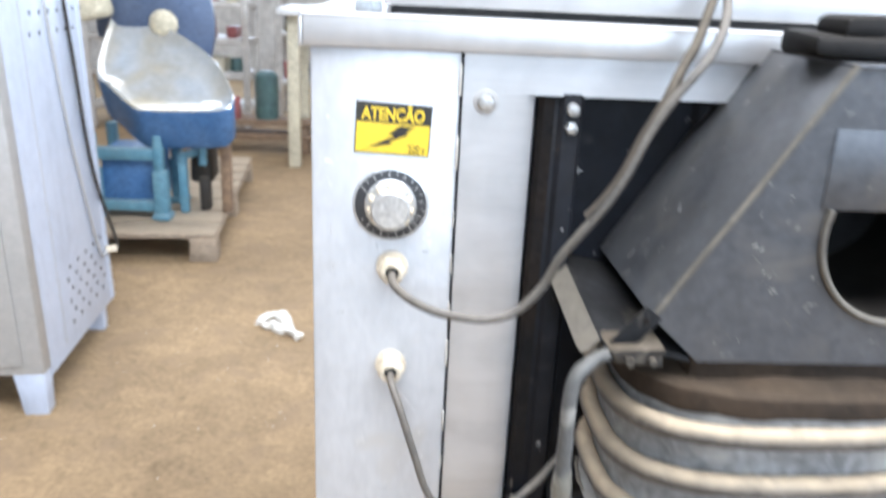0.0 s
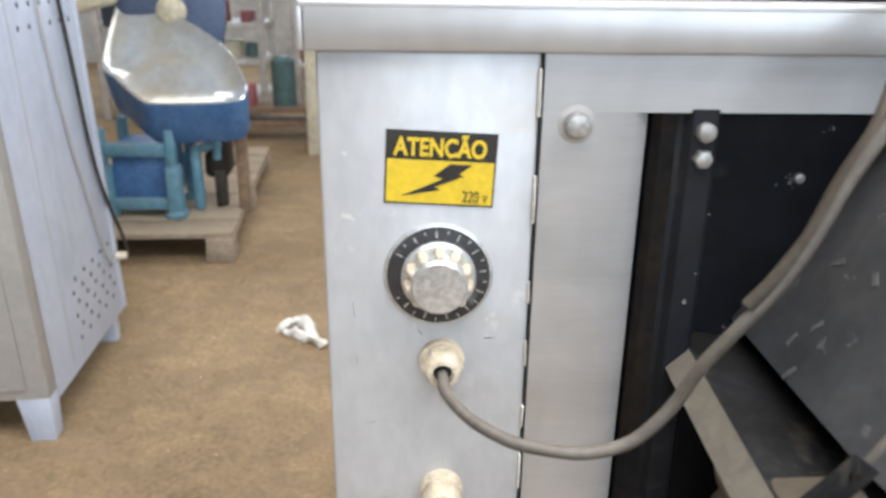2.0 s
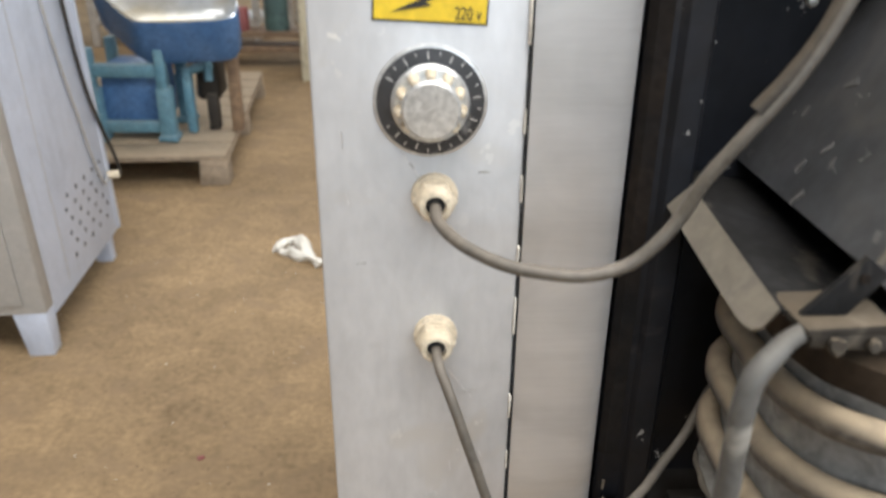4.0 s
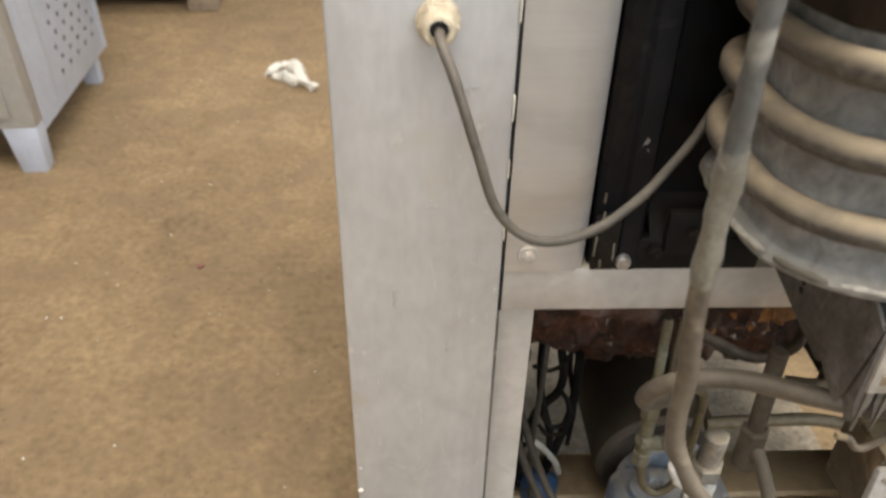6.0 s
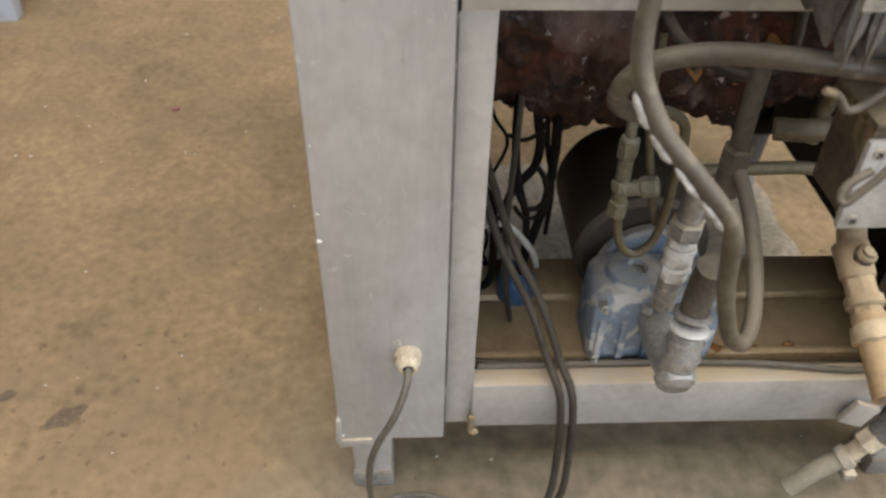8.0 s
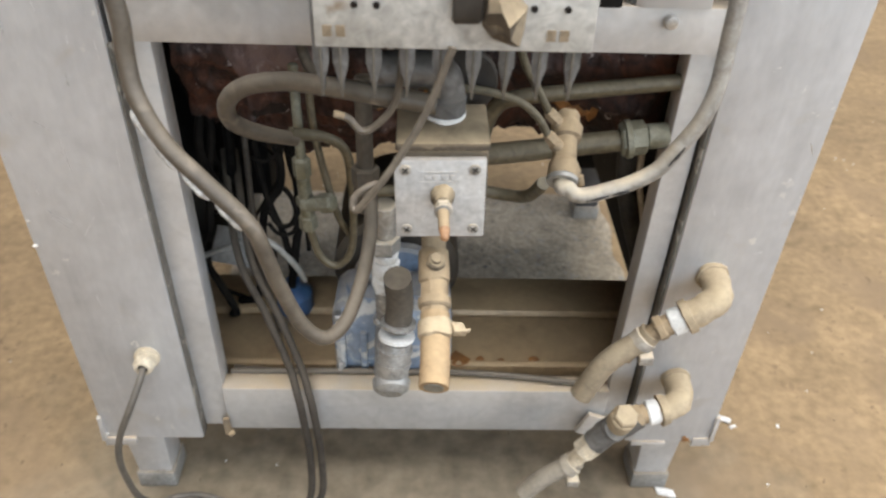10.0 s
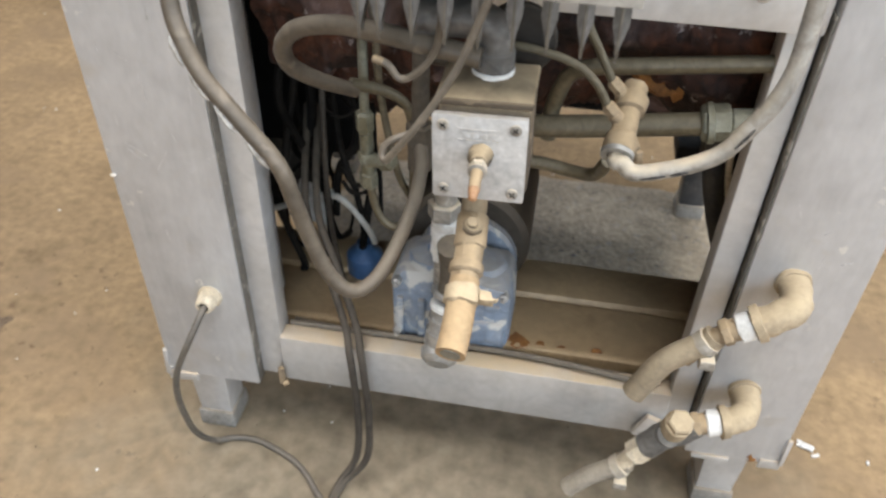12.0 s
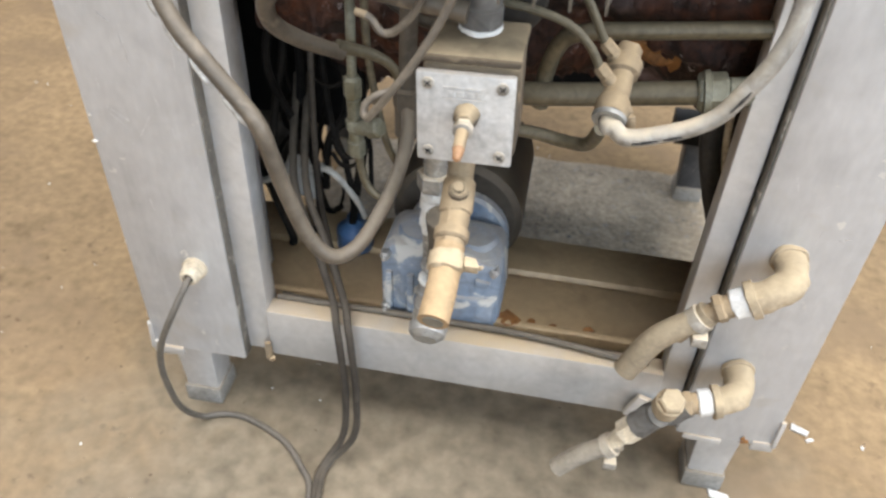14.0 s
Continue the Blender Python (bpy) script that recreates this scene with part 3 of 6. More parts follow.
# upper front with rounded return into the recess
part("upper_front", join(prism([(0.1435, 0.004), (0.196, 0.004), (0.204, 0.008), (0.2075, 0.018), (0.2075, 0.05), (0.2045, 0.05), (0.2045, 0.02), (0.201, 0.011), (0.195, 0.007), (0.1435, 0.007)], "z", 0.683, 1.129, 0),
                         box(0.1435, 0.004, 1.129, 0.634, 0.008, LIP, 0), prism([(0.634, 0.004), (0.581, 0.004), (0.573, 0.008), (0.5695, 0.018), (0.5695, 0.05), (0.5725, 0.05), (0.5725, 0.02), (0.576, 0.011), (0.582, 0.007), (0.634, 0.007)], "z", 0.683, 1.129, 0)),
     STEEL, mach, "brushed stainless upper front sheet")
part("seam_filler", box(0.1405, 0.0015, 0.135, 0.1424, 0.016, 0.642, 0.0004), SEAMDIRT, mach, "dirt-filled seam beside the post")
part("seam_filler", box(0.6585, 0.004, 0.135, 0.6605, 0.022, 0.66, 0.0004), SEAMDIRT, mach, "dirt-filled seam beside the post")
for v, k in (((0.7445, -0.0025, 0.125, 0.768, 0.001, 0.139), 0), ((0.7635, -0.0035, 0.135, 0.7685, 0.001, 0.178), 1), ((0.668, -0.003, 0.124, 0.71, 0.0005, 0.134), 2), ((0.021, -0.003, 0.120, 0.06, 0.001, 0.134), 3), ((0.0205, -0.003, 0.13, 0.026, 0.001, 0.17), 4)):
    part("torn_edge", rough_up(box(*v, 0.001), 65, 0.003, k), FRAME, mach, "bent torn lower edge of the post")
part("rust_patch", rough_up(turned([(0, 0), (0.006, 0), (0.005, 0.0004), (0, 0.0006)], (0.735, -0.0002, 0.137), (0, -1, 0), 14), 120, 0.004), RUSTSTAIN, mach, "orange rust patch")
part("cross_rail", box(0.1435, 0.0065, 0.642, 0.656, 0.036, 0.683, 0.0015), FRAME, mach, "dusty steel cross rail")
part("right_upright", box(0.630, 0.014, 0.141, 0.656, 0.042, 0.642, 0.0015), FRAME, mach, "dusty folded steel upright")
part("joint", box(0.656, 0.022, 0.141, 0.6605, 0.1, LIP, 0), HOOD, mach, "grimy open joint")
part("service_post", box(0.6605, 0.0, 0.131, X1, 0.12, LIP, 0.0025), PANEL, mach, "pale stained steel post")
part("bottom_rail", box(0.1715, 0.009, 0.139, 0.631, 0.034, 0.212, 0.0025), RAIL, mach, "dusty square steel bottom rail")
part("rail_bracket", box(0.600, -0.001, 0.141, 0.634, 0.006, 0.176, 0.001, m=Matrix.Translation((0.617, 0, 0.155)) @ pose(0, 0, 0, 0, 22, 0) @ Matrix.Translation((-0.617, 0, -0.155))), FRAME, mach)
part("weld_bead", rough_up(join(rod((0.171, 0.003, 0.141), (0.171, 0.003, 0.165), 0.004, seg=10), rod((0.173, 0.001, 0.139), (0.18, 0.001, 0.141), 0.003, seg=8)), 220, 0.003), DUSTYBRASS, mach)
part("side_panel", box(X0, 0.12, 0.139, X0 + 0.003, 0.70, LIP, 0.0005), PANEL, mach)
part("side_panel", box(X1 - 0.003, 0.12, 0.139, X1, 0.70, LIP, 0.0005), PANEL, mach)
for x in (X0 + 0.003, X1 - 0.033):
    part("rear_upright", box(x, 0.672, 0.141, x + 0.03, 0.702, LIP, 0.0015), FRAME, mach)
part("foot_plate", box(0.68, 0.625, 0.133, 0.762, 0.70, 0.165, 0.002), BLACK, mach, "dark plate over the rear foot")
part("rear_rail", box(X0 + 0.033, 0.672, 0.56, X1 - 0.033, 0.699, 0.62, 0.002), FRAME, mach)
part("rear_panel", box(X0 + 0.003, 0.70, 0.20, X1 - 0.003, 0.703, LIP, 0.0005), PANEL, mach)
part("top_sheet", box(0.009, -0.004, 1.182, 0.775, 0.712, 1.189, 0.003, 3), STEEL, mach, "stainless top sheet")
part("folded_edge", box(0.0128, -0.0042, LIP, 0.7712, 0.0, 1.1855, 0.0015), STEEL, mach, "folded front edge of the top sheet")
part("folded_edge", box(0.009, -0.004, LIP, 0.0125, 0.712, 1.1852, 0.001), STEEL, mach)
part("folded_edge", box(0.7715, -0.004, LIP, 0.775, 0.712, 1.1852, 0.001), STEEL, mach)
part("top_lid", box(0.076, 0.018, 1.1955, 0.705, 0.62, 1.229, 0.003, 3), STEEL, mach, "raised stainless top lid")
part("lid_gap", box(0.082, 0.026, 1.189, 0.70, 0.61, 1.1955, 0), SEAM, mach)
part("lid_clip", box(0.052, 0.03, 1.189, 0.074, 0.05, 1.198, 0.001), ZINC, mach)
for i, (x, y) in enumerate(((0.24, 0.25), (0.315, 0.25), (0.455, 0.25))):
    part("tap_knob", rough_up(turned([(0, 0), (0.006, 0), (0.006, 0.012), (0.016, 0.014), (0.018, 0.02), (0.016, 0.026), (0.008, 0.028), (0, 0.028)], (x, y, 1.229), (0, 0, 1), 10), 90, 0.002, i), TAPE, mach, "white plastic tap knob")
part("cooling_block", box(0.20, 0.36, 1.229, 0.66, 0.56, 1.322, 0.006), NAVY, mach, "dull navy block on the lid")
for x, y in ((0.03, 0.022), (0.694, 0.024), (0.03, 0.66), (0.706, 0.645)):
    # rear feet take a darker sheet colour in place of the machine's shade
    f = part("foot", box(x, y, 0.028, x + 0.052, y + 0.05, 0.132, 0.002), FRAME if y < 0.3 else HOOD, mach, "tapered square steel foot" if y < 0.3 else "rear foot darkened for the machine's shade")
    for v in f.data.vertices:
        if v.co.z < 0.05:
            v.co.x += (x + 0.026 - v.co.x) * 0.16
            v.co.y += (y + 0.025 - v.co.y) * 0.16
    part("shoe", box(x + 0.001, y - 0.001, 0, x + 0.051, y + 0.051, 0.03, 0.003), mat("grey_plastic_shoe", (0.3, 0.29, 0.27), (0.22, 0.21, 0.19), 0.6, 0, 30, 200, 0.1, (1, 1, 1), DUST, 0.3) if "grey_plastic_shoe" not in bpy.data.materials else bpy.data.materials["grey_plastic_shoe"], f, "worn grey foot shoe")


def bolt_head(p, r, parent, washer=0.0, hexed=True, material=None):
    bits = []
    if washer:
        bits.append(rod(p, (p[0], p[1] - 0.002, p[2]), washer, seg=24, chamfer=0.0006))
    q = (p[0], p[1] - (0.002 if washer else 0), p[2])
    bits.append(turned([(0, 0), (r, 0), (r, r * 0.55), (r * 0.8, r * 0.842), (0, r)], q, (0, -1, 0), 6 if hexed else 20))
    return part("bolt", join(*bits), material or BOLT, parent, "bright zinc bolt head")


part("washer", turned([(0.0112, 0.0), (0.0108, 0.0003), (0.0075, 0.0005), (0, 0.0005)], (0.163, 0.0042, 1.122), (0, -1, 0), 32), FRAME, mach, "grimy ring round the bolt")
bolt_head((0.163, 0.003, 1.122), 0.0075, mach, hexed=False)
bolt_head((0.1605, 0.004, 0.699), 0.0048, mach, 0.008, material=FRAME)
# black recess
part("recess_back", box(0.2045, 0.030, 0.683, 0.5725, 0.034, 1.129, 0), RECESS, mach, "scuffed black recess plate")
for a in (0.348, 0.391, 0.434, 0.477, 0.52):
    part("recess_rib", prism([(a, 0.0305), (a + 0.006, 0.024), (a + 0.03, 0.024), (a + 0.036, 0.0305)], "z", 0.685, 1.127, 0.001), RECESS, mach)
part("recess_top", box(0.2075, 0.008, 1.129, 0.5695, 0.066, 1.1305, 0), BLACK, mach)
part("angle_strip", prism([(0.2085, 0.058), (0.2085, 0.012), (0.213, 0.008), (0.226, 0.008), (0.229, 0.002), (0.243, 0.002), (0.247, 0.008), (0.25, 0.03), (0.25, 0.058)], "z", 0.685, 1.131, 0.0008), RECESS, mach, "black channel strip with rust")
part("rust_edge", prism([(0.2085, 0.0115), (0.213, 0.0075), (0.222, 0.0075), (0.222, 0.009), (0.2135, 0.009), (0.2085, 0.013)], "z", 0.772, 1.127, 0), IRON, mach)
for z in (1.1185, 1.103):
    bolt_head((0.2365, 0.002, z), 0.0058, mach, hexed=z < 1.112)
bolt_head((0.309, 0.030, 1.0845), 0.0036, mach, hexed=False)
bolt_head((0.233, 0.002, 0.694), 0.0062, mach, 0.0, False)
bolt_head((0.603, 0.004, 0.672), 0.006, mach, 0.0, False)
part("clip_plate", box(0.208, -0.002, 0.688, 0.2265, 0.003, 0.735, 0.001), IRON, mach, "rusty clip plate")
part("lower_bracket", join(box(0.243, 0.004, 0.6835, 0.34, 0.05, 0.712, 0.002), prism([(0.006, 0.712), (0.048, 0.712), (0.048, 0.742), (0.034, 0.742)], "x", 0.252, 0.33, 0.001), box(0.262, -0.001, 0.7, 0.30, 0.008, 0.738, 0.002)), BLACK, mach, "black bracket block")
part("bracket_nut", join(nut((0.256, 0.004, 0.703), (0.256, -0.004, 0.703), 0.0062), rod((0.256, -0.003, 0.703), (0.256, -0.008, 0.703), 0.0032, seg=10)), IRON, mach, "rusty bracket nut")
part("bracket_nut", join(nut((0.281, 0.0, 0.722), (0.281, -0.007, 0.722), 0.0055)), IRON, mach, "rusty bracket nut")
for k, (x, z, ln) in enumerate(((0.2095, 0.712, 0.02), (0.2125, 0.735, 0.012), (0.224, 0.705, 0.016), (0.2145, 0.694, 0.008), (0.2105, 0.753, 0.009))):
    part("paint_flake", rough_up(box(x - 0.0008, -0.0030, z - ln / 2, x + 0.0008, -0.0018, z + ln / 2, 0.0003), 180, 0.0016, k), DUSTSHEET, mach, "pale flaking paint")
part("lower_bracket", join(box(0.50, 0.006, 0.683, 0.56, 0.05, 0.712, 0.002), box(0.53, 0.0, 0.683, 0.56, 0.012, 0.76, 0.002)), BLACK, mach, "black bracket")
# base tray and beams inside
part("tray_beam", prism([(0.056, 0.142), (0.056, 0.204), (0.058, 0.2055), (0.064, 0.2055), (0.066, 0.204), (0.068, 0.195), (0.080, 0.194), (0.155, 0.194), (0.159, 0.188), (0.164, 0.198), (0.230, 0.198), (0.235, 0.194), (0.236, 0.142)], "x", X0 + 0.006, X1 - 0.008, 0.0008), TRAY, mach, "dust-covered steel base tray")

# black sheets added inside to stand in for the dark of the interior
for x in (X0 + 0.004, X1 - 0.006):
    part("inner_liner", box(x, 0.121, 0.20, x + 0.002, 0.66, 1.1, 0), BLACK, mach, "black sheet added to darken the inside")
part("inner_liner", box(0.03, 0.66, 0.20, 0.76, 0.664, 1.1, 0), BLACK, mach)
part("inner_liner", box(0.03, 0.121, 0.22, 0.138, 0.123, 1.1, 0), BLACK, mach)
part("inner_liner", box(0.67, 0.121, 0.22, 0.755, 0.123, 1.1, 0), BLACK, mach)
part("inner_wall", box(0.702, 0.14, 0.20, 0.706, 0.56, 1.1, 0), BLACK, mach, "black sheet added to darken the right side inside")
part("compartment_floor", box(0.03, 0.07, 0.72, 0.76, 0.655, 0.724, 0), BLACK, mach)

# added black block: makes the left interior read as deep shade
part("control_box", box(0.03, 0.28, 0.30, 0.20, 0.5, 0.62, 0.004), BLACK, mach, "black box added as dark backing inside")

for k, (x, z, w, hgt) in enumerate(((0.118, 0.99, 0.004, 0.001), (0.043, 0.93, 0.003, 0.0014), (0.112, 0.835, 0.005, 0.001), (0.05, 0.79, 0.003, 0.002), (0.085, 0.745, 0.006, 0.0011), (0.12, 0.70, 0.0016, 0.006), (0.06, 0.66, 0.0014, 0.009), (0.1, 0.61, 0.0014, 0.007))):
    part("glue_residue", rough_up(box(x - w, -0.0003, z - hgt, x + w, 0.0, z + hgt, 0), 240, 0.0022, k), GLUE, mach, "grey-tan glue residue")
# warning label
lab = part("warning_label", box(0.0548, -0.0006, 1.0755, 0.1178, 0.0, 1.1185, 0, m=None), INK, mach, "yellow and black electrical warning label", 20)
TL = Matrix.Translation((0.0863, -0.0006, 1.097)) @ pose(0, 0, 0, 0, 2.6, 0)
lab.matrix_basis = Matrix.Translation((0.0863, 0, 1.097)) @ pose(0, 0, 0, 0, 2.6, 0) @ Matrix.Translation((-0.0863, 0, -1.097))


def on_label(bm):
    bm.transform(TL)
    return bm


def label_part(name, bm, material, label=""):
    ob = link_mesh(name, on_label(bm), material, 20)
    ob.parent = lab
    ob.matrix_parent_inverse = lab.matrix_basis.inverted()
    return tagged(ob, label)


label_part("yellow_field", box(-0.0304, -0.0005, -0.0203, 0.0304, 0.0, 0.0048, 0), YELLOW)
label_part("lightning_flash", prism([(-0.0215, -0.0165), (0.002, -0.0055), (-0.0035, -0.004), (0.0055, 0.0032), (0.018, 0.0032), (0.0105, -0.0025), (0.0135, -0.0035), (-0.003, -0.0105), (0.0005, -0.012)], "y", -0.0009, -0.0004, 0), INK)
for body, size, x, z, material in (("ATENÇÃO", 0.0128, -0.0005, 0.0118, YELLOW), ("220 v", 0.0086, 0.0205, -0.0158, INK)):
    ob = lettering("lettering", body, size, material, lab, Matrix())
    ob.data.offset = 0.00042 if material == YELLOW else 0.0
    ob.matrix_parent_inverse = lab.matrix_basis.inverted()
    ob.matrix_basis = TL @ pose(x, -0.0008, z, 90, 0, 0) @ Matrix.Diagonal((0.86 if material == YELLOW else 0.772, 1.112, 1, 1))

# thermostat dial
dial = part("thermostat_dial", turned([(0, 0), (0.0318, 0), (0.0318, 0.0018), (0.0305, 0.003), (0.0188, 0.0045), (0, 0.0045)], (0.0858, 0, 1.0325), (0, -1, 0), 56), DIALBLACK, mach, "worn black dial with pale scale marks")
part("rim_ring", turned([(0.0318, 0), (0.0325, 0.0012), (0.0318, 0.0026), (0.0305, 0.003), (0.0302, 0.0018)], (0.0858, 0, 1.0325), (0, -1, 0), 56), DIALWHITE, dial, "scratched metal rim")
knob = turned([(0, 0.004), (0.0222, 0.004), (0.0222, 0.007), (0.0205, 0.0085), (0.0165, 0.0085), (0.0165, 0.021), (0.015, 0.023), (0, 0.0232)], (0.0858, 0, 1.0325), (0, -1, 0), 48)
part("knob", knob, DIALWHITE, dial, "scratched aluminium knob")
for i in range(9):
    a = radians(-40 + i * 32.5)
    part("grip_rib", rod((0.0858 + 0.0178 * math.cos(a), -0.0085, 1.0325 + 0.0178 * math.sin(a)), (0.0858 + 0.0172 * math.cos(a), -0.0195, 1.0325 + 0.0172 * math.sin(a)), 0.0032, 0.0022, 8), NYLON, dial)
marks = []
for i in range(22):
    a = radians(-60 + i * 300 / 21)
    L = 0.0042 if i % 2 == 0 else 0.002
    b = box(-0.0004, -0.0002, 0, 0.0004, 0.0002, L, 0)
    b.transform(Matrix.Translation((0.0858, -0.0038, 1.0325)) @ pose(0, 0, 0, 0, math.degrees(a), 0) @ Matrix.Translation((0, 0, 0.0243 if i % 2 == 0 else 0.0268)))
    marks.append(b)
part("scale_marks", join(*marks), DIALWHITE, dial, "pale scale marks")

# cable glands
for x, z in ((0.0885, 0.976), (0.0895, 0.880), (0.1015, 0.276)):
    g = part("cable_gland", turned([(0, 0), (0.0138, 0), (0.0142, 0.002), (0.0138, 0.005), (0.0122, 0.0055), (0.0122, 0.008)], (x, 0, z), (0, -1, 0), 24), NYLON, mach, "cream nylon cable gland")
    part("gland_nut", join(turned([(0.0122, 0.007), (0.0128, 0.0085), (0.0128, 0.014), (0.0114, 0.0155)], (x, 0, z), (0, -1, 0), 6),
                           turned([(0.0114, 0.014), (0.0104, 0.019), (0.009, 0.0212), (0.0066, 0.0216), (0.0062, 0.018)], (x, 0, z), (0, -1, 0), 24)), NYLON, g)
    part("gland_mouth", rod((x, -0.0145, z), (x, -0.0182, z), 0.0063), SEAM, g)

CABLE1 = [(0.0885, -0.018, 0.975), (0.0902, -0.034, 0.9715), (0.1022, -0.056, 0.9684), (0.1196, -0.071, 0.9652), (0.1351, -0.077, 0.9633), (0.1619, -0.081, 0.962), (0.185, -0.08, 0.9672), (0.1995, -0.08, 0.98), (0.21, -0.08, 0.995), (0.218, -0.083, 1.015), (0.231, -0.086, 1.036), (0.2445, -0.087, 1.055), (0.2545, -0.087, 1.071), (0.2645, -0.086, 1.09), (0.2745, -0.084, 1.113), (0.288, -0.083, 1.137), (0.305, -0.08, 1.159), (0.317, -0.073, 1.1715), (0.331, -0.055, 1.189), (0.342, -0.03, 1.207), (0.348, 0.0, 1.226), (0.345, 0.03, 1.238), (0.33, 0.08, 1.25), (0.29, 0.2, 1.262), (0.26, 0.4, 1.327)]
part("supply_cable", sweep(CABLE1, 0.0036, 12), BROWNCABLE, mach, "brown dusty supply cable")
part("cable_sleeve", sweep([(0.2365, -0.085, 1.0495), (0.2495, -0.0855, 1.0665), (0.2615, -0.0845, 1.0865), (0.2725, -0.082, 1.112), (0.287, -0.078, 1.138), (0.301, -0.063, 1.161), (0.316, -0.047, 1.181), (0.332, -0.022, 1.207), (0.350, 0.008, 1.231), (0.362, 0.04, 1.242), (0.38, 0.09, 1.25), (0.429, 0.16, 1.262), (0.44, 0.37, 1.3)], [0.0044, 0.0043, 0.0042, 0.004, 0.0038, 0.0036, 0.0034], 12), DARKCABLE, mach, "grey sleeve over a second cable")
CABLE2 = [(0.0895, -0.018, 0.879), (0.091, -0.032, 0.875), (0.099, -0.045, 0.857), (0.113, -0.052, 0.815), (0.126, -0.055, 0.778), (0.145, -0.056, 0.757), (0.168, -0.055, 0.7515), (0.196, -0.052, 0.761), (0.224, -0.04, 0.777), (0.247, -0.018, 0.787), (0.265, -0.004, 0.801), (0.29, 0.02, 0.824), (0.33, 0.04, 0.85), (0.37, 0.045, 0.88)]
part("supply_cable", sweep(CABLE2, 0.0033, 12), BROWNCABLE, mach, "brown dusty supply cable")
CABLE3 = [(0.1015, -0.018, 0.275), (0.0995, -0.034, 0.268), (0.088, -0.05, 0.241), (0.07, -0.053, 0.2), (0.06, -0.051, 0.16), (0.057, -0.046, 0.115), (0.058, -0.035, 0.06), (0.066, -0.012, 0.014), (0.09, 0.004, 0.0046), (0.127, 0.003, 0.0046), (0.182, -0.02, 0.0046), (0.217, -0.053, 0.0046), (0.240, -0.09, 0.0046), (0.25, -0.2, 0.0046), (0.24, -0.42, 0.0046)]
part("power_cord", sweep(CABLE3, 0.0039, 12), BROWNCABLE, mach, "brown power cord trailing to the floor")
for k, (dx, mtl) in enumerate(((0.0, DARKCORD), (0.0135, DARKCORD))):
    part("power_cord", sweep([(0.165 + dx, 0.2, 0.42), (0.196 + dx, 0.08, 0.36), (0.228 + dx, 0.04, 0.305), (0.252 + dx, 0.018, 0.24), (0.262 + dx, -0.004, 0.221), (0.267 + dx, -0.012, 0.19), (0.271 + dx, -0.016, 0.12), (0.268 + dx, -0.026, 0.05), (0.248 + dx * .4, -0.045, 0.012), (0.244 + dx * .4, -0.08, 0.005), (0.262 + dx, -0.2, 0.005), (0.27 + dx, -0.42, 0.005)], 0.0045, 10), mtl, mach, "dusty cord hung over the rail")


# ---- coil drum, hood and brackets ----
DC = (0.406, -0.06)


def oval(grow, z, n=72):
    """The rounded outline of the drum at height z, grown by some metres."""
    a, b = 0.140 + grow, 0.104 + grow
    out = []
    for k in range(n):
        t = 2 * math.pi * k / n
        c, s_ = math.cos(t), math.sin(t)
        out.append(Vector((DC[0] + a * math.copysign(abs(c) ** 0.67, c), DC[1] + b * math.copysign(abs(s_) ** 0.67, s_), z)))
    return out


drum = thing("coil_drum", (DC[0], DC[1], 0.780), "dusty grey oval drum wrapped in coiled tubing", "condenser")
bm = bmesh.new()
rings = [[bm.verts.new(p) for p in oval(g, z)] for g, z in ((-0.03, 0.780), (-0.006, 0.780), (-0.001, 0.7815), (0.0, 0.784), (-0.002, 0.787), (-0.008, 0.790), (-0.010, 0.797), (-0.011, 0.905), (-0.012, 0.928), (-0.018, 0.932), (-0.03, 0.930), (-0.05, 0.926))]
for a, b in zip(rings, rings[1:]):
    for k in range(len(a)):
        bm.faces.new((a[k], a[(k + 1) % len(a)], b[(k + 1) % len(b)], b[k]))
bm.faces.new(rings[0][::-1])
bm.faces.new(rings[-1])
part("drum_shell", rough_up(bm, 25, 0.0016), DRUM, drum, "dusty grey drum shell with rim")
for i, z in enumerate((0.8115, 0.8535, 0.8955)):
    pts = oval(-0.004, z, 60)
    pts = [p + Vector((0, 0, 0.012 * k / 60)) for k, p in enumerate(pts)][8:] + [p + Vector((0, 0, 0.012)) for p in pts[:7]]
    part("coil_turn", sweep(pts, 0.0087, 12, 2, rough=0.0008), TUBE, drum, "dust-coated coil of tubing")
part("inner_sleeve", rough_up(box(0.315, -0.125, 0.915, 0.50, 0.02, 0.975, 0.012), 40, 0.004), RUSTBED, drum, "dark rusty inner sleeve")
cap = bmesh.new()
lows = [[cap.verts.new(p + Vector((0, 0, 0.003 * noise.noise(p * 40)))) for p in oval(g, z)] for g, z in ((-0.021, 0.9335), (-0.034, 0.9375), (-0.07, 0.9385))]
for a, b in zip(lows, lows[1:]):
    for k in range(len(a)):
        cap.faces.new((a[k], a[(k + 1) % len(a)], b[(k + 1) % len(b)], b[k]))
cap.faces.new(lows[-1])
part("drum_lid", cap, RUSTBED, drum, "rust-brown dirty drum top")
collar = bmesh.new()
rows = [[collar.verts.new(p + Vector((0, 0, 0.002 * noise.noise(p * 50)))) for p in oval(g, z)] for g, z in ((-0.0095, 0.917), (-0.0085, 0.922), (-0.0105, 0.9335), (-0.017, 0.937), (-0.03, 0.9345))]
for a, b in zip(rows, rows[1:]):
    for k in range(len(a)):
        collar.faces.new((a[k], a[(k + 1) % len(a)], b[(k + 1) % len(b)], b[k]))
part("drum_collar", collar, RUSTBED, drum, "rust-brown upper drum edge")
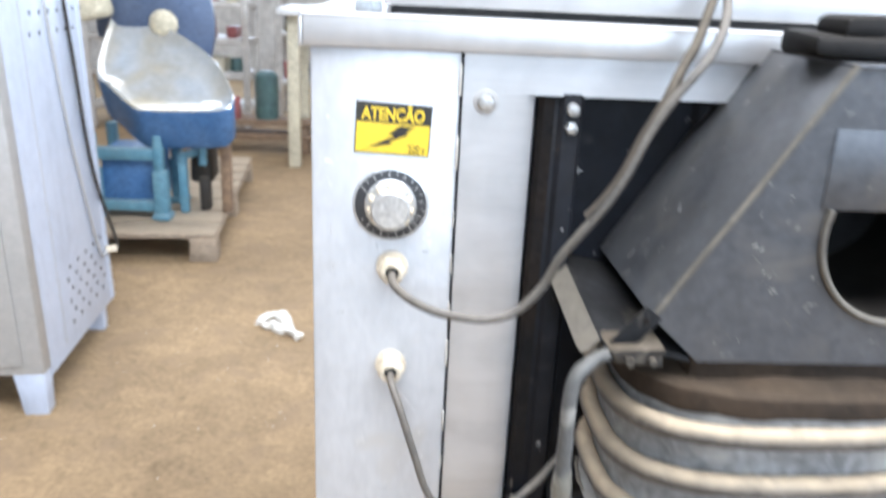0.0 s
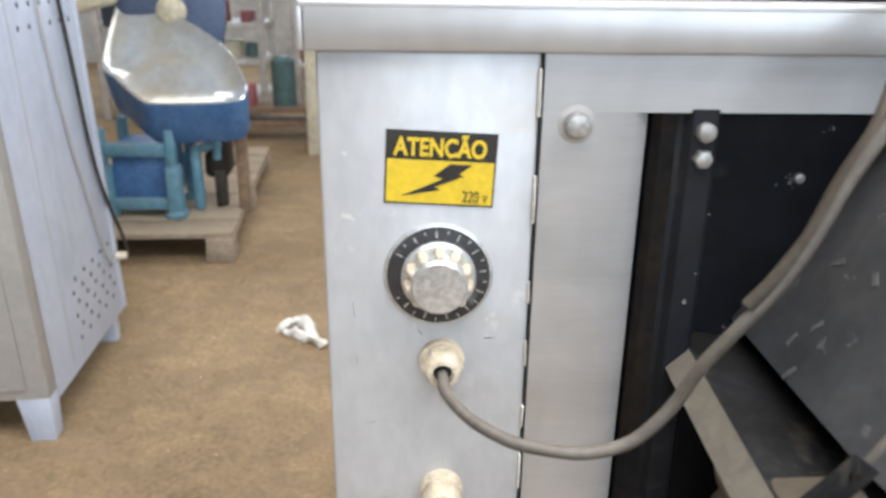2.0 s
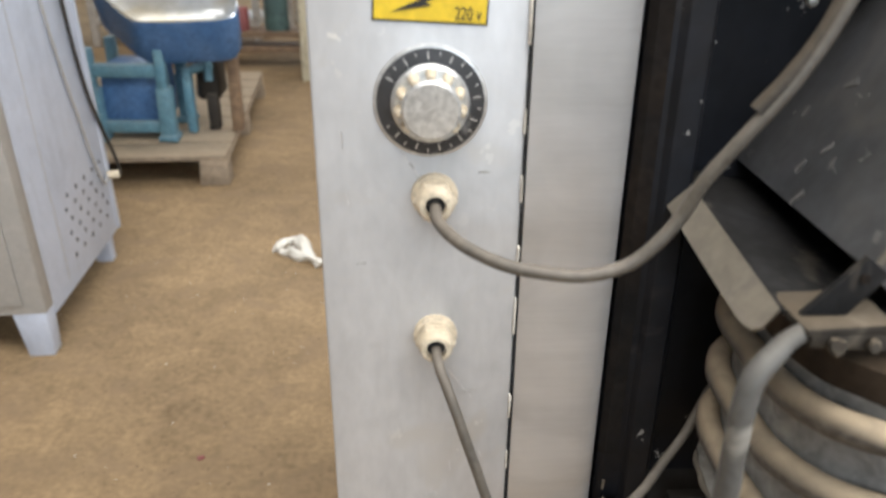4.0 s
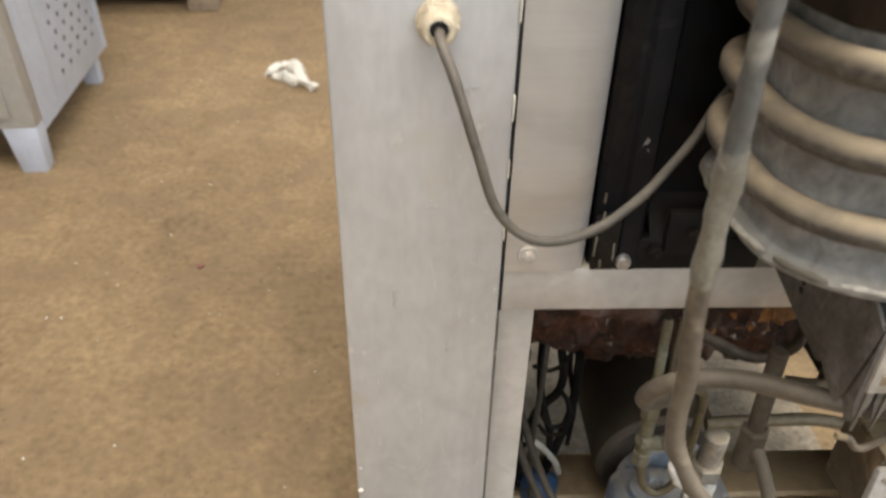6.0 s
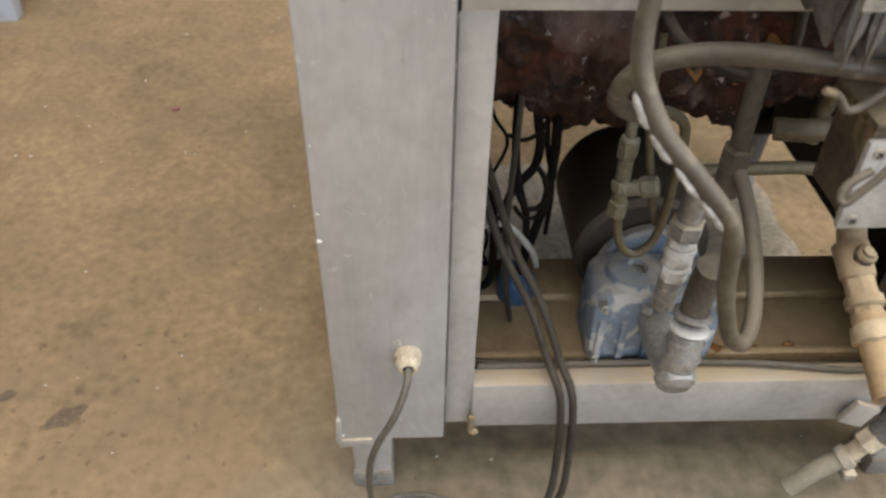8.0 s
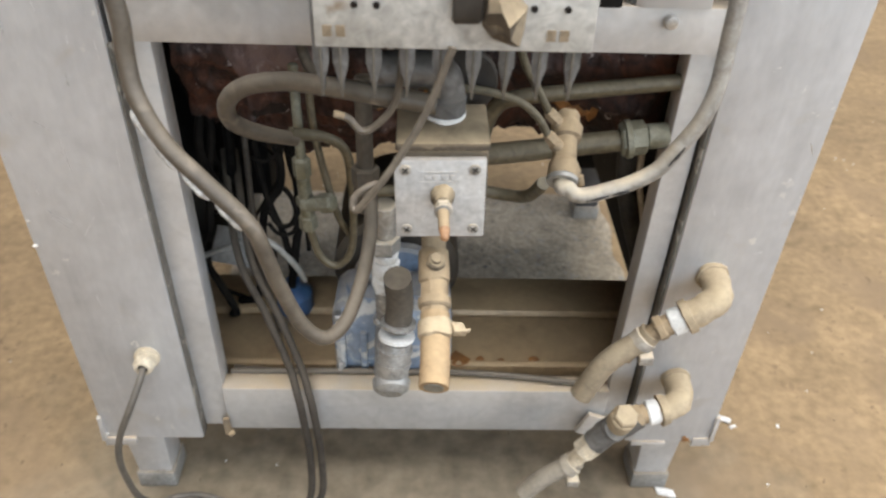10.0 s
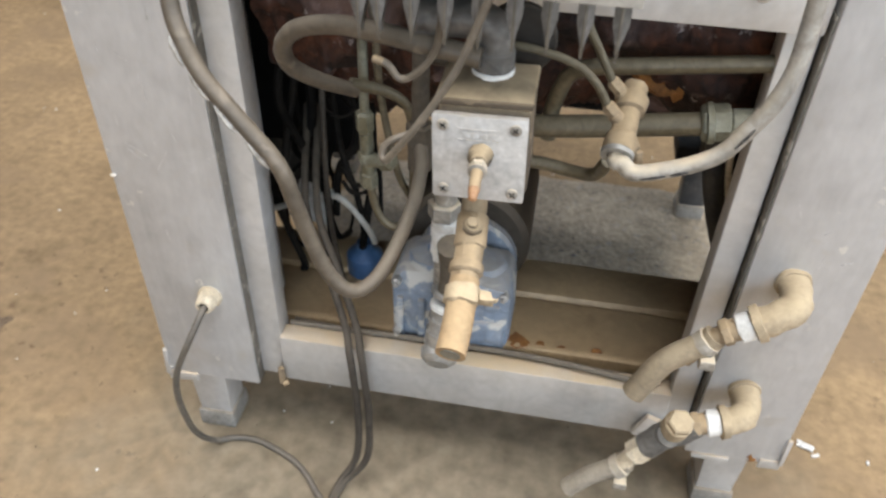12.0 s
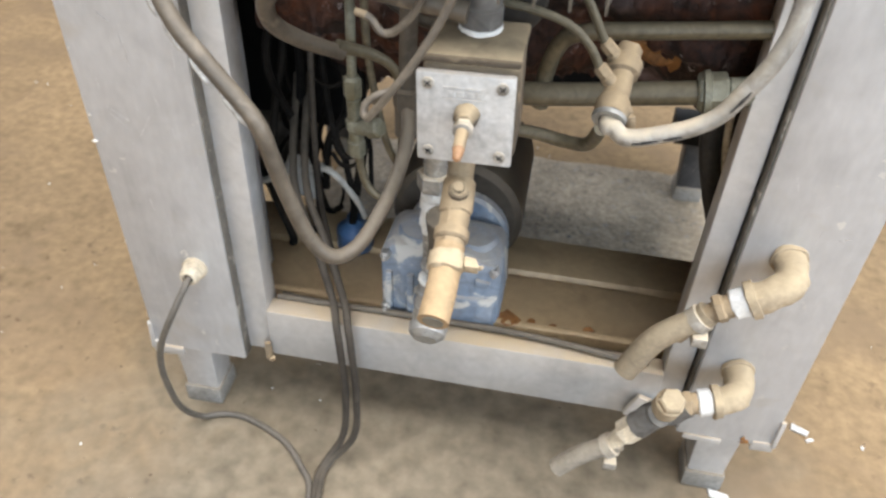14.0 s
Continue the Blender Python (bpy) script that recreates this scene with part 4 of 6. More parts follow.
part("drum_arm", box(0.30, -0.04, 0.745, 0.50, 0.06, 0.779, 0.002), BLACK, drum)

hood = thing("fan_hood", (0.46, -0.04, 0.99), "dark grey sheet metal fan hood with a round port", "hood")
part("side_sheet", prism([(0.2805, 0.998), (0.3955, 1.184), (0.3985, 1.182), (0.2835, 0.996)], "y", -0.127, 0.045, 0.0008), HOOD, hood, "sloping grey side sheet")
part("side_sheet", prism([(0.6395, 0.998), (0.5245, 1.184), (0.5215, 1.182), (0.6365, 0.996)], "y", -0.127, 0.045, 0.0008), HOOD, hood, "sloping grey side sheet")
part("top_plate", box(0.395, -0.127, 1.1825, 0.525, 0.045, 1.1855, 0.0008), HOOD, hood)
# front with a round port cut through it
bm = bmesh.new()
ring_in, ring_out = [], []
port = (0.466, 1.066, 0.068)
corners = [(0.2825, 0.9965), (0.397, 1.1825), (0.523, 1.1825), (0.6375, 0.9965), (0.60, 0.962), (0.32, 0.962)]


def to_outline(a):
    d = Vector((math.cos(a), math.sin(a)))
    best = 9.0
    for p, q in zip(corners, corners[1:] + corners[:1]):
        e = Vector(q) - Vector(p)
        w = Vector(p) - Vector(port[:2])
        den = d.x * e.y - d.y * e.x
        if abs(den) > 1e-9:
            t, s = (w.x * e.y - w.y * e.x) / den, (w.x * d.y - w.y * d.x) / den
            if t > 0 and -1e-6 <= s <= 1 + 1e-6:
                best = min(best, t)
    return Vector(port[:2]) + d * best


angles = sorted([2 * math.pi * k / 48 for k in range(48)] + [math.atan2(c[1] - port[1], c[0] - port[0]) % (2 * math.pi) for c in corners])
for a in angles:
    o = to_outline(a)
    ring_in.append(bm.verts.new((port[0] + port[2] * math.cos(a), -0.125, port[1] + port[2] * math.sin(a))))
    ring_out.append(bm.verts.new((o.x, -0.125, o.y)))
for k in range(len(angles)):
    j = (k + 1) % len(angles)
    bm.faces.new((ring_in[k], ring_in[j], ring_out[j], ring_out[k]))
ext = bmesh.ops.extrude_face_region(bm, geom=bm.faces[:])
bmesh.ops.translate(bm, verts=[g for g in ext["geom"] if isinstance(g, bmesh.types.BMVert)], vec=(0, 0.002, 0))
part("front_sheet", bm, HOOD, hood, "dark front sheet with round port")
part("port_rim", sweep([(port[0] + 0.0685 * math.cos(a), -0.1265, port[1] + 0.0685 * math.sin(a)) for a in np.linspace(math.pi - 0.27, 2 * math.pi + 0.27, 30)], 0.0028, 10, 2), DUSTSHEET, hood, "dusty rolled rim")
part("fan_housing", turned([(0.067, 0.0), (0.067, 0.14), (0.0, 0.14)], (port[0], -0.124, port[1]), (0, 1, 0), 40, False), BLACK, hood)
part("rubber_grip", rough_up(join(box(0.375, -0.11, 1.186, 0.52, -0.05, 1.204, 0.005), box(0.395, -0.105, 1.2, 0.43, -0.06, 1.216, 0.006)), 60, 0.003), BLACK, hood, "black rubber block on the hood")
for x, z in ((0.352, 1.045), (0.385, 0.995), (0.34, 0.985)):
    part("scratch_mark", box(-0.004, -0.0003, -0.0005, 0.004, 0.0, 0.0005, 0, m=pose(x, -0.1252, z, 0, 40, 0)), SCUFFGREY, hood)

part("folded_seam", sweep([(0.2795, -0.1278, 0.9965), (0.337, -0.1282, 1.0895), (0.3955, -0.1278, 1.1845)], 0.0022, 8, 4, rough=0.0006), DUSTSHEET, hood, "dust-coated folded corner")
rng = random.Random(17)
for k in range(16):
    u, y = rng.uniform(0.04, 0.75) ** 1.3, rng.uniform(-0.118, 0.01)
    at = Matrix.Translation((0.2805 + 0.115 * u - 0.0004, y, 0.998 + 0.186 * u)) @ pose(0, 0, 0, 0, 31.7, 0) @ pose(0, 0, 0, rng.uniform(-70, 70), 0, 0)
    part("scuff_mark", rough_up(box(-0.0002, -rng.uniform(0.0008, 0.0025), -rng.uniform(0.002, 0.006), 0.0006, rng.uniform(0.0008, 0.0025), rng.uniform(0.002, 0.006), 0, m=at), 150, 0.0012, k), SCUFFGREY, hood)
part("port_cover", box(0.392, -0.1262, port[1] + 0.018, 0.545, -0.1242, port[1] + 0.076, 0.0005), HOOD, hood, "plate closing the upper half of the port")
hood.location += Vector((0.0, -0.004, -0.010))

brk = thing("angle_bracket", (0.26, -0.06, 0.955), "dusty bent sheet metal bracket above the coil", "bracket")
web = prism([(0.2415, 0.971), (0.2420, 0.9735), (0.312, 0.960), (0.311, 0.957)], "y", -0.129, 0.03, 0.0005)
for v in web.verts:
    v.co.z += v.co.y * 0.09
part("bracket_web", web, WEB, brk, "dark dusty top sheet")
flange = bmesh.new()
edge = [(1.0, 0.008), (0.0, 0.008), (0.0, -0.106), (0.04, -0.116), (0.16, -0.1235), (0.4, -0.128), (1.0, -0.129)]
lowers = [flange.verts.new((0.2285 + 0.0135 * u, y, 0.9590 + 0.0140 * u)) for u, y in edge]
uppers = [flange.verts.new((0.2275 + 0.0135 * u, y, 0.9605 + 0.0140 * u)) for u, y in edge]
flange.faces.new(lowers)
flange.faces.new(uppers[::-1])
for k in range(len(edge)):
    flange.faces.new((lowers[k - 1], lowers[k], uppers[k], uppers[k - 1]))
bmesh.ops.recalc_face_normals(flange, faces=flange.faces[:])
for v in flange.verts:
    v.co.z += v.co.y * 0.09
    v.co.y += (v.co.x - 0.24) * 0.5
part("bracket_flange", flange, DUSTSHEET, brk, "dust-coated folded edge")
brk.location += Vector((0.003, 0.0, 0.006))
part("bracket_strut", prism([(0.249, 0.970), (0.274, 0.999), (0.286, 0.990), (0.270, 0.970)], "y", -0.138, -0.134, 0.0008), WEB, brk, "slanting flat strut")
part("strut_rivet", rod((0.274, -0.138, 0.989), (0.274, -0.1395, 0.989), 0.0026, seg=12), IRON, brk)
part("mounting_ledge", rough_up(join(box(0.246, -0.148, 0.9645, 0.288, -0.112, 0.9695, 0.0015), box(0.250, -0.148, 0.957, 0.286, -0.145, 0.966, 0.001), rod((0.262, -0.148, 0.9615), (0.262, -0.1515, 0.9615), 0.004, seg=8), rod((0.277, -0.148, 0.961), (0.277, -0.1515, 0.961), 0.003, seg=8)), 90, 0.003), DARKLEDGE, brk, "dark ledge with dust on top")

# ---- hoses in front ----
hz = thing("drain_hose", (0.338, -0.17, 0.474), "dusty grey hose hanging in a loop from the drum", "hose")
HOSEA = [(0.272, -0.118, 0.953), (0.2575, -0.134, 0.9615), (0.2400, -0.150, 0.9655), (0.2285, -0.160, 0.9640), (0.2205, -0.165, 0.9575), (0.2165, -0.167, 0.944), (0.216, -0.168, 0.92), (0.2165, -0.168, 0.89), (0.217, -0.168, 0.865)]
part("clear_length", sweep(HOSEA, [0.004, 0.0042, 0.0046, 0.005, 0.0053, 0.0055, 0.0056, 0.0057, 0.0058], 14, 8, rough=0.0008), CLEAR, hz, "cloudy clear hose length")
part("taped_length", sweep([(0.217, -0.168, 0.882), (0.217, -0.168, 0.868), (0.217, -0.168, 0.85), (0.217, -0.168, 0.828), (0.2175, -0.168, 0.81), (0.218, -0.168, 0.803)], [0.006, 0.0068, 0.0066, 0.007, 0.0066, 0.0058], 14, 8, rough=0.0018), YELLOWED, hz, "yellowed taped hose joint")
HOSEB = [(0.2175, -0.168, 0.812), (0.2182, -0.168, 0.79), (0.2205, -0.168, 0.765), (0.2235, -0.169, 0.735), (0.2225, -0.171, 0.712), (0.2255, -0.176, 0.688), (0.240, -0.184, 0.660), (0.262, -0.19, 0.636), (0.287, -0.194, 0.606), (0.2945, -0.193, 0.58), (0.300, -0.19, 0.551), (0.313, -0.188, 0.510), (0.328, -0.182, 0.4895), (0.342, -0.165, 0.489), (0.352, -0.135, 0.5), (0.358, -0.10, 0.515), (0.3585, -0.07, 0.53), (0.354, -0.05, 0.545)]
part("rubber_length", sweep(HOSEB, [0.0055] + [0.0058] * 17, 14, 8), HOSE, hz, "dust-coated grey rubber hose")
streak_line = [p for p in smooth_path(HOSEB, 8) if 0.600 < p.z < 0.686 and p.x < 0.3]
for k in range(0, len(streak_line) - 5, 6):
    part("scuff", sweep([p + Vector((-0.0047, -0.0022, -0.0036)) for p in streak_line[k:k + 6]], [0.001, 0.0024, 0.002, 0.0026, 0.001], 8, 3, rough=0.0014), PALESTREAK, hz, "white streak along the hose")
part("hose_collar", join(rod((0.353, -0.047, 0.515), (0.353, -0.047, 0.545), 0.0105), nut((0.353, -0.047, 0.54), (0.353, -0.047, 0.56), 0.012), rod((0.353, -0.047, 0.556), (0.353, -0.042, 0.64), 0.0072)), RUBBER, hz)

lp = thing("upper_loop_hose", (0.27, 0, 0.4), "thick dusty hose looping below the cross rail", "hose")
part("foam_hose", sweep([(0.41, -0.13, 0.6630), (0.37, -0.125, 0.6670), (0.338, -0.115, 0.6670), (0.30, -0.09, 0.6580), (0.268, -0.078, 0.6470), (0.251, -0.07, 0.6290), (0.250, -0.058, 0.6060), (0.266, -0.042, 0.5870), (0.292, -0.02, 0.5680)], [0.0072] * 7 + [0.007, 0.006], 14, 7), HOSE, lp, "thick dusty foam hose")
part("copper_bend", sweep([(0.288, -0.022, 0.575), (0.315, -0.002, 0.560), (0.331, 0.008, 0.54), (0.335, 0.012, 0.5), (0.334, 0.012, 0.44), (0.328, 0.012, 0.412), (0.314, 0.012, 0.400), (0.300, 0.012, 0.412), (0.2935, 0.013, 0.436), (0.291, 0.013, 0.46)], [0.0058, 0.0048, 0.0044] + [0.0042] * 7, 12, 7), OLIVE, lp, "thin dull copper bend")
vl = part("service_valve", rough_up(join(nut((0.2905, 0.013, 0.446), (0.2905, 0.013, 0.464), 0.0092), rod((0.2905, 0.013, 0.46), (0.2895, 0.013, 0.508), 0.0068), nut((0.290, 0.013, 0.474), (0.290, 0.013, 0.486), 0.0098), nut((0.289, 0.013, 0.508), (0.289, 0.013, 0.530), 0.0086), rod((0.290, 0.010, 0.478), (0.310, 0.004, 0.484), 0.0072)), 200, 0.0012), PATINA, lp, "greenish brass service valve")
part("valve_cap", join(nut((0.304, 0.005, 0.483), (0.318, 0.0, 0.488), 0.0098), rod((0.289, 0.013, 0.528), (0.288, 0.02, 0.62), 0.0045)), PATINA, vl)
part("riser_tube", sweep([(0.3, 0.02, 0.62), (0.303, 0.018, 0.55), (0.318, 0.014, 0.47), (0.332, 0.02, 0.43)], 0.0036, 10), OLIVE, lp)

# ---- rusty tank and pipes behind ----
bm = bmesh.new()
NR, NL = 84, 120
grid = []
for i in range(NL + 1):
    x = 0.165 + 0.48 * i / NL
    row = []
    for k in range(NR):
        a = 2 * math.pi * k / NR
        q = Vector((x * 9, math.cos(a) * 2.2, math.sin(a) * 2.2))
        r = 0.138 + 0.03 * noise.noise(q) + 0.016 * noise.noise(q * 2.7) + 0.011 * noise.noise(q * 6) + 0.007 * noise.noise(q * 14) + 0.0035 * noise.noise(q * 31)
        if math.sin(a) < 0:
            r += (0.02 * math.exp(-((x - 0.33) / 0.06) ** 2) + 0.016 * math.exp(-((x - 0.44) / 0.045) ** 2)) * -math.sin(a)
        if i in (0, NL):
            r *= 0.8
        row.append(bm.verts.new((x, 0.215 + r * math.cos(a), 0.607 + r * math.sin(a))))
    grid.append(row)
for a, b in zip(grid, grid[1:]):
    for k in range(NR):
        bm.faces.new((a[k], a[(k + 1) % NR], b[(k + 1) % NR], b[k]))
bm.faces.new(grid[0][::-1])
bm.faces.new(grid[-1])
tank = thing("insulated_tank", (0.40, 0.255, 0.48), "rust-red crusted tank shell hung inside the machine", "tank")
part("tank_shell", bm, RUST, tank, "flaking rust-red crust", 80)
for k, (x, z, r) in enumerate(((0.413, 0.552, 0.03), (0.382, 0.562, 0.02), (0.352, 0.548, 0.014), (0.56, 0.56, 0.03))):
    part("rust_scab", rough_up(turned([(0, 0.0), (r, 0.0), (r * 0.9, 0.008), (r * 0.55, 0.013), (r * 0.4, 0.009), (0, 0.012)], (x, 0.098, z), (0, -1, -0.25), 20), 70, 0.011, k), RUSTSTAIN, tank, "bright orange rust scab")
for x in (0.20, 0.60):
    part("hanger", box(x - 0.012, 0.115, 0.68, x + 0.012, 0.12, 1.15, 0.001), BLACK, tank)
    part("hanger", box(x - 0.012, 0.39, 0.68, x + 0.012, 0.395, 1.15, 0.001), BLACK, tank)

part("sagging_lead", sweep([(0.285, 0.05, 0.66), (0.296, 0.02, 0.638), (0.308, 0.0, 0.622), (0.328, -0.002, 0.610), (0.345, -0.002, 0.600), (0.362, -0.002, 0.595), (0.383, -0.002, 0.601), (0.394, 0.0, 0.614), (0.402, 0.02, 0.645)], 0.0048, 12), DARKCABLE, tank, "dark lead sagging in front of the tank")

pp = thing("pipe_run", (0.55, 0.05, 0.5), "dull copper and galvanised pipes with brass tee", "pipes")
part("copper_pipe", sweep([(0.466, 0.06, 0.50), (0.468, 0.06, 0.535), (0.478, 0.056, 0.566), (0.497, 0.05, 0.579), (0.54, 0.05, 0.585), (0.642, 0.05, 0.598)], 0.0075, 14), OLIVE, pp, "dull copper pipe")
part("copper_pipe", sweep([(0.43, 0.06, 0.512), (0.47, 0.05, 0.518), (0.602, 0.05, 0.537)], 0.0105, 14), OLIVE, pp, "thick dull copper pipe")
part("pipe_union", join(nut((0.596, 0.05, 0.537), (0.62, 0.05, 0.541), 0.0165), turned([(0.0165, 0), (0.0185, 0.001), (0.0185, 0.006), (0.0165, 0.007)], (0.6, 0.05, 0.5376), (1, 0, 0.17), 22), rod((0.62, 0.05, 0.541), (0.66, 0.05, 0.546), 0.012)), PATINA, pp, "galvanised union nut")
part("flat_tube", sweep([(0.36, 0.05, 0.474), (0.453, 0.05, 0.478), (0.49, 0.045, 0.476), (0.512, 0.03, 0.485), (0.52, 0.0, 0.52)], 0.0062, 12), OLIVE, pp)
TD = Vector((0.10, 0.62, 0.34)).normalized()
T0 = Vector((0.519, -0.078, 0.577))
tee = part("brass_tee", rough_up(join(turned([(0.0085, 0.0), (0.0118, 0.0), (0.0124, 0.003), (0.0124, 0.010), (0.0112, 0.013), (0.0095, 0.015), (0.0092, 0.034), (0.0122, 0.036), (0.0128, 0.046), (0.0115, 0.049), (0.0098, 0.05), (0.0095, 0.058), (0, 0.059)], T0, TD, 22, False),
                              rod(T0 + TD * 0.02, T0 + TD * 0.016 + Vector((0.012, -0.006, -0.009)), 0.006, 0.004), rod(T0 + TD * 0.016 + Vector((0.012, -0.006, -0.009)), T0 + TD * 0.014 + Vector((0.014, -0.007, -0.018)), 0.0036)), 160, 0.001), DUSTYBRASS, pp, "dust-caked brass tee")
part("tee_nut", join(rod(T0 + TD * 0.022, T0 + TD * 0.022 + Vector((-0.010, 0, 0.010)), 0.0055), nut(T0 + TD * 0.022 + Vector((-0.006, 0, 0.007)), T0 + TD * 0.022 + Vector((-0.016, 0, 0.017)), 0.0052)), DUSTYBRASS, tee)
part("tee_nut", join(rod(T0 + TD * 0.042, T0 + TD * 0.042 + Vector((-0.010, 0, 0.010)), 0.0055), nut(T0 + TD * 0.042 + Vector((-0.007, 0, 0.008)), T0 + TD * 0.042 + Vector((-0.017, 0, 0.018)), 0.0052)), DUSTYBRASS, tee)
A = T0 + TD * 0.022 + Vector((-0.015, 0, 0.016))
part("capillary", sweep([A, A + Vector((-0.010, 0, 0.016)), A + Vector((-0.028, 0, 0.030)), A + Vector((-0.06, 0.0, 0.038)), A + Vector((-0.10, 0, 0.04))], 0.0032, 10), OLIVE, pp, "thin capillary tube")
A = T0 + TD * 0.042 + Vector((-0.016, 0, 0.017))
part("capillary", sweep([A, A + Vector((-0.012, 0, 0.022)), A + Vector((-0.026, 0, 0.05)), A + Vector((-0.03, 0, 0.10))], 0.0032, 10), OLIVE, pp, "thin capillary tube")
part("pipe_mouth", turned([(0.0074, 0), (0.0120, 0), (0.0124, 0.003), (0.0110, 0.005), (0.0074, 0.005), (0.0074, 0.0)], T0 - TD * 0.004, TD, 24, False), ZINC, pp)
part("bent_pipe", sweep([T0 + TD * 0.006, T0 - TD * 0.008, (0.5225, -0.086, 0.5735), (0.529, -0.089, 0.5690), (0.538, -0.089, 0.5690), (0.552, -0.088, 0.5725), (0.572, -0.087, 0.5800), (0.589, -0.086, 0.5915), (0.600, -0.086, 0.6095), (0.6105, -0.086, 0.6290), (0.6165, -0.085, 0.6470), (0.619, -0.083, 0.6650), (0.619, -0.08, 0.7000), (0.617, -0.078, 0.7800), (0.612, -0.07, 0.9500)], [0.0056, 0.0059] + [0.0062] * 13, 16), GALV, pp, "bent galvanised pipe")
for a, b in (((0.536, -0.0955, 0.5672), (0.553, -0.0945, 0.5712)), ((0.556, -0.0942, 0.5722), (0.568, -0.0935, 0.5765)), ((0.594, -0.0925, 0.5985), (0.603, -0.092, 0.615))):
    part("worn_patch", sweep([a, Vector(a).lerp(Vector(b), 0.5), b], [0.0005, 0.0011, 0.0005], 8, 6, rough=0.0008), SEAM, pp)

pp.location += Vector((-0.009, -0.024, 0.010))

# ---- pump ----
pump = thing("water_pump", (0.367, 0.15, 0.19), "chipped blue water pump with dusty motor standing on the tray", "pump")
part("volute", rough_up(join(prism([(0.298, 0.197), (0.362, 0.197), (0.362, 0.300), (0.345, 0.304), (0.312, 0.300), (0.299, 0.286)], "y", 0.056, 0.125, 0.007), prism([(0.358, 0.197), (0.432, 0.197), (0.438, 0.215), (0.436, 0.282), (0.426, 0.294), (0.385, 0.300), (0.358, 0.300)], "y", 0.049, 0.125, 0.007)), 40, 0.004), PUMP, pump, "chipped blue cast pump body")
part("top_boss", rough_up(join(turned([(0.008, 0), (0.03, 0), (0.032, 0.004), (0.03, 0.012), (0.02, 0.016), (0.012, 0.016), (0.011, 0.008)], (0.345, 0.088, 0.296), (0, 0, 1), 26, False), turned([(0, 0), (0.022, 0), (0.024, 0.004), (0.02, 0.010), (0, 0.011)], (0.404, 0.09, 0.293), (0, 0, 1), 24)), 70, 0.003), PUMP, pump, "chipped blue raised boss")
part("casting_pad", rough_up(join(box(0.408, 0.046, 0.262, 0.424, 0.052, 0.274, 0.002), box(0.366, 0.045, 0.204, 0.43, 0.052, 0.246, 0.004)), 90, 0.003), PUMP, pump)
for x, z in ((0.306, 0.288), (0.352, 0.284), (0.306, 0.21), (0.428, 0.286)):
    part("pump_bolt", join(nut((x, 0.058, z), (x, 0.045, z), 0.0058), rod((x, 0.046, z), (x, 0.041, z), 0.003, seg=10)), BOLT, pump)
for x in (0.305, 0.33, 0.40, 0.425):
    part("pump_rib", box(x, 0.05, 0.197, x + 0.008, 0.06, 0.262, 0.002), PUMP, pump)
part("flange", turned([(0, 0), (0.056, 0), (0.060, 0.004), (0.060, 0.014), (0.055, 0.018), (0, 0.018)], (0.375, 0.128, 0.266), (0, 1, 0), 40), PUMP, pump, "blue round flange")
part("motor", turned([(0, 0), (0.07, 0), (0.078, 0.006), (0.078, 0.15), (0.07, 0.165), (0.03, 0.17), (0, 0.17)], (0.37, 0.146, 0.278), (0, 1, 0), 44), MOTORD, pump, "dust-coated brown motor shell")
part("motor_foot", box(0.325, 0.16, 0.192, 0.415, 0.30, 0.205, 0.003), MOTOR, pump)
for z, r in ((0.345, 0.0135), (0.355, 0.0148), (0.366, 0.0135), (0.377, 0.0148), (0.388, 0.0138)):
    part("thread_tape", rough_up(rod((0.362, 0.035, z), (0.362, 0.035, z + 0.010), r, seg=16), 150, 0.002, z), TAPE, pump)
part("outlet_pipe", join(rod((0.362, 0.04, 0.30), (0.362, 0.033, 0.46), 0.0118), nut((0.361, 0.034, 0.40), (0.361, 0.034, 0.42), 0.017)), GALV, pump, "galvanised outlet pipe with white tape")
fitg = part("inlet_elbow", join(sweep([(0.367, 0.058, 0.262), (0.368, 0.02, 0.258), (0.369, -0.008, 0.262), (0.371, -0.015, 0.282), (0.374, -0.008, 0.31)], [0.020, 0.0195, 0.0195, 0.018, 0.0165], 18, 6), turned([(0, 0), (0.012, 0.0), (0.0195, 0.006), (0.021, 0.016), (0, 0.02)], (0.369, -0.033, 0.252), (0, 0.9, 0.4), 20)), ZINC, pump, "bright zinc inlet elbow")
for k in range(4):
    c = Vector((0.3715, -0.014, 0.285)).lerp(Vector((0.376, -0.002, 0.33)), k / 3)
    part("elbow_ring", turned([(0.0165, -0.003), (0.0195, -0.002), (0.0195, 0.002), (0.0165, 0.003)], c, (0.1, 0.25, 1), 20), ZINC if k != 2 else TAPE, fitg)
part("rubber_sleeve", sweep([(0.3755, -0.003, 0.325), (0.378, 0.0, 0.36), (0.376, -0.01, 0.40)], 0.0145, 14), RUBBER, pump)

pump.location += Vector((0.003, -0.008, 0.010))

# ---- pressure switch box with tap ----
vb = thing("pressure_switch", (0.42, -0.11, 0.555), "dusty cast aluminium switch box with tap hanging on pipes", "valve")
TB = Matrix.Translation((0.421, -0.133, 0.597)) @ pose(0, 0, 0, 0, -1.5, 0)


def sbox(*v, bevel=0.002):
    return box(*v, bevel=bevel, m=TB)


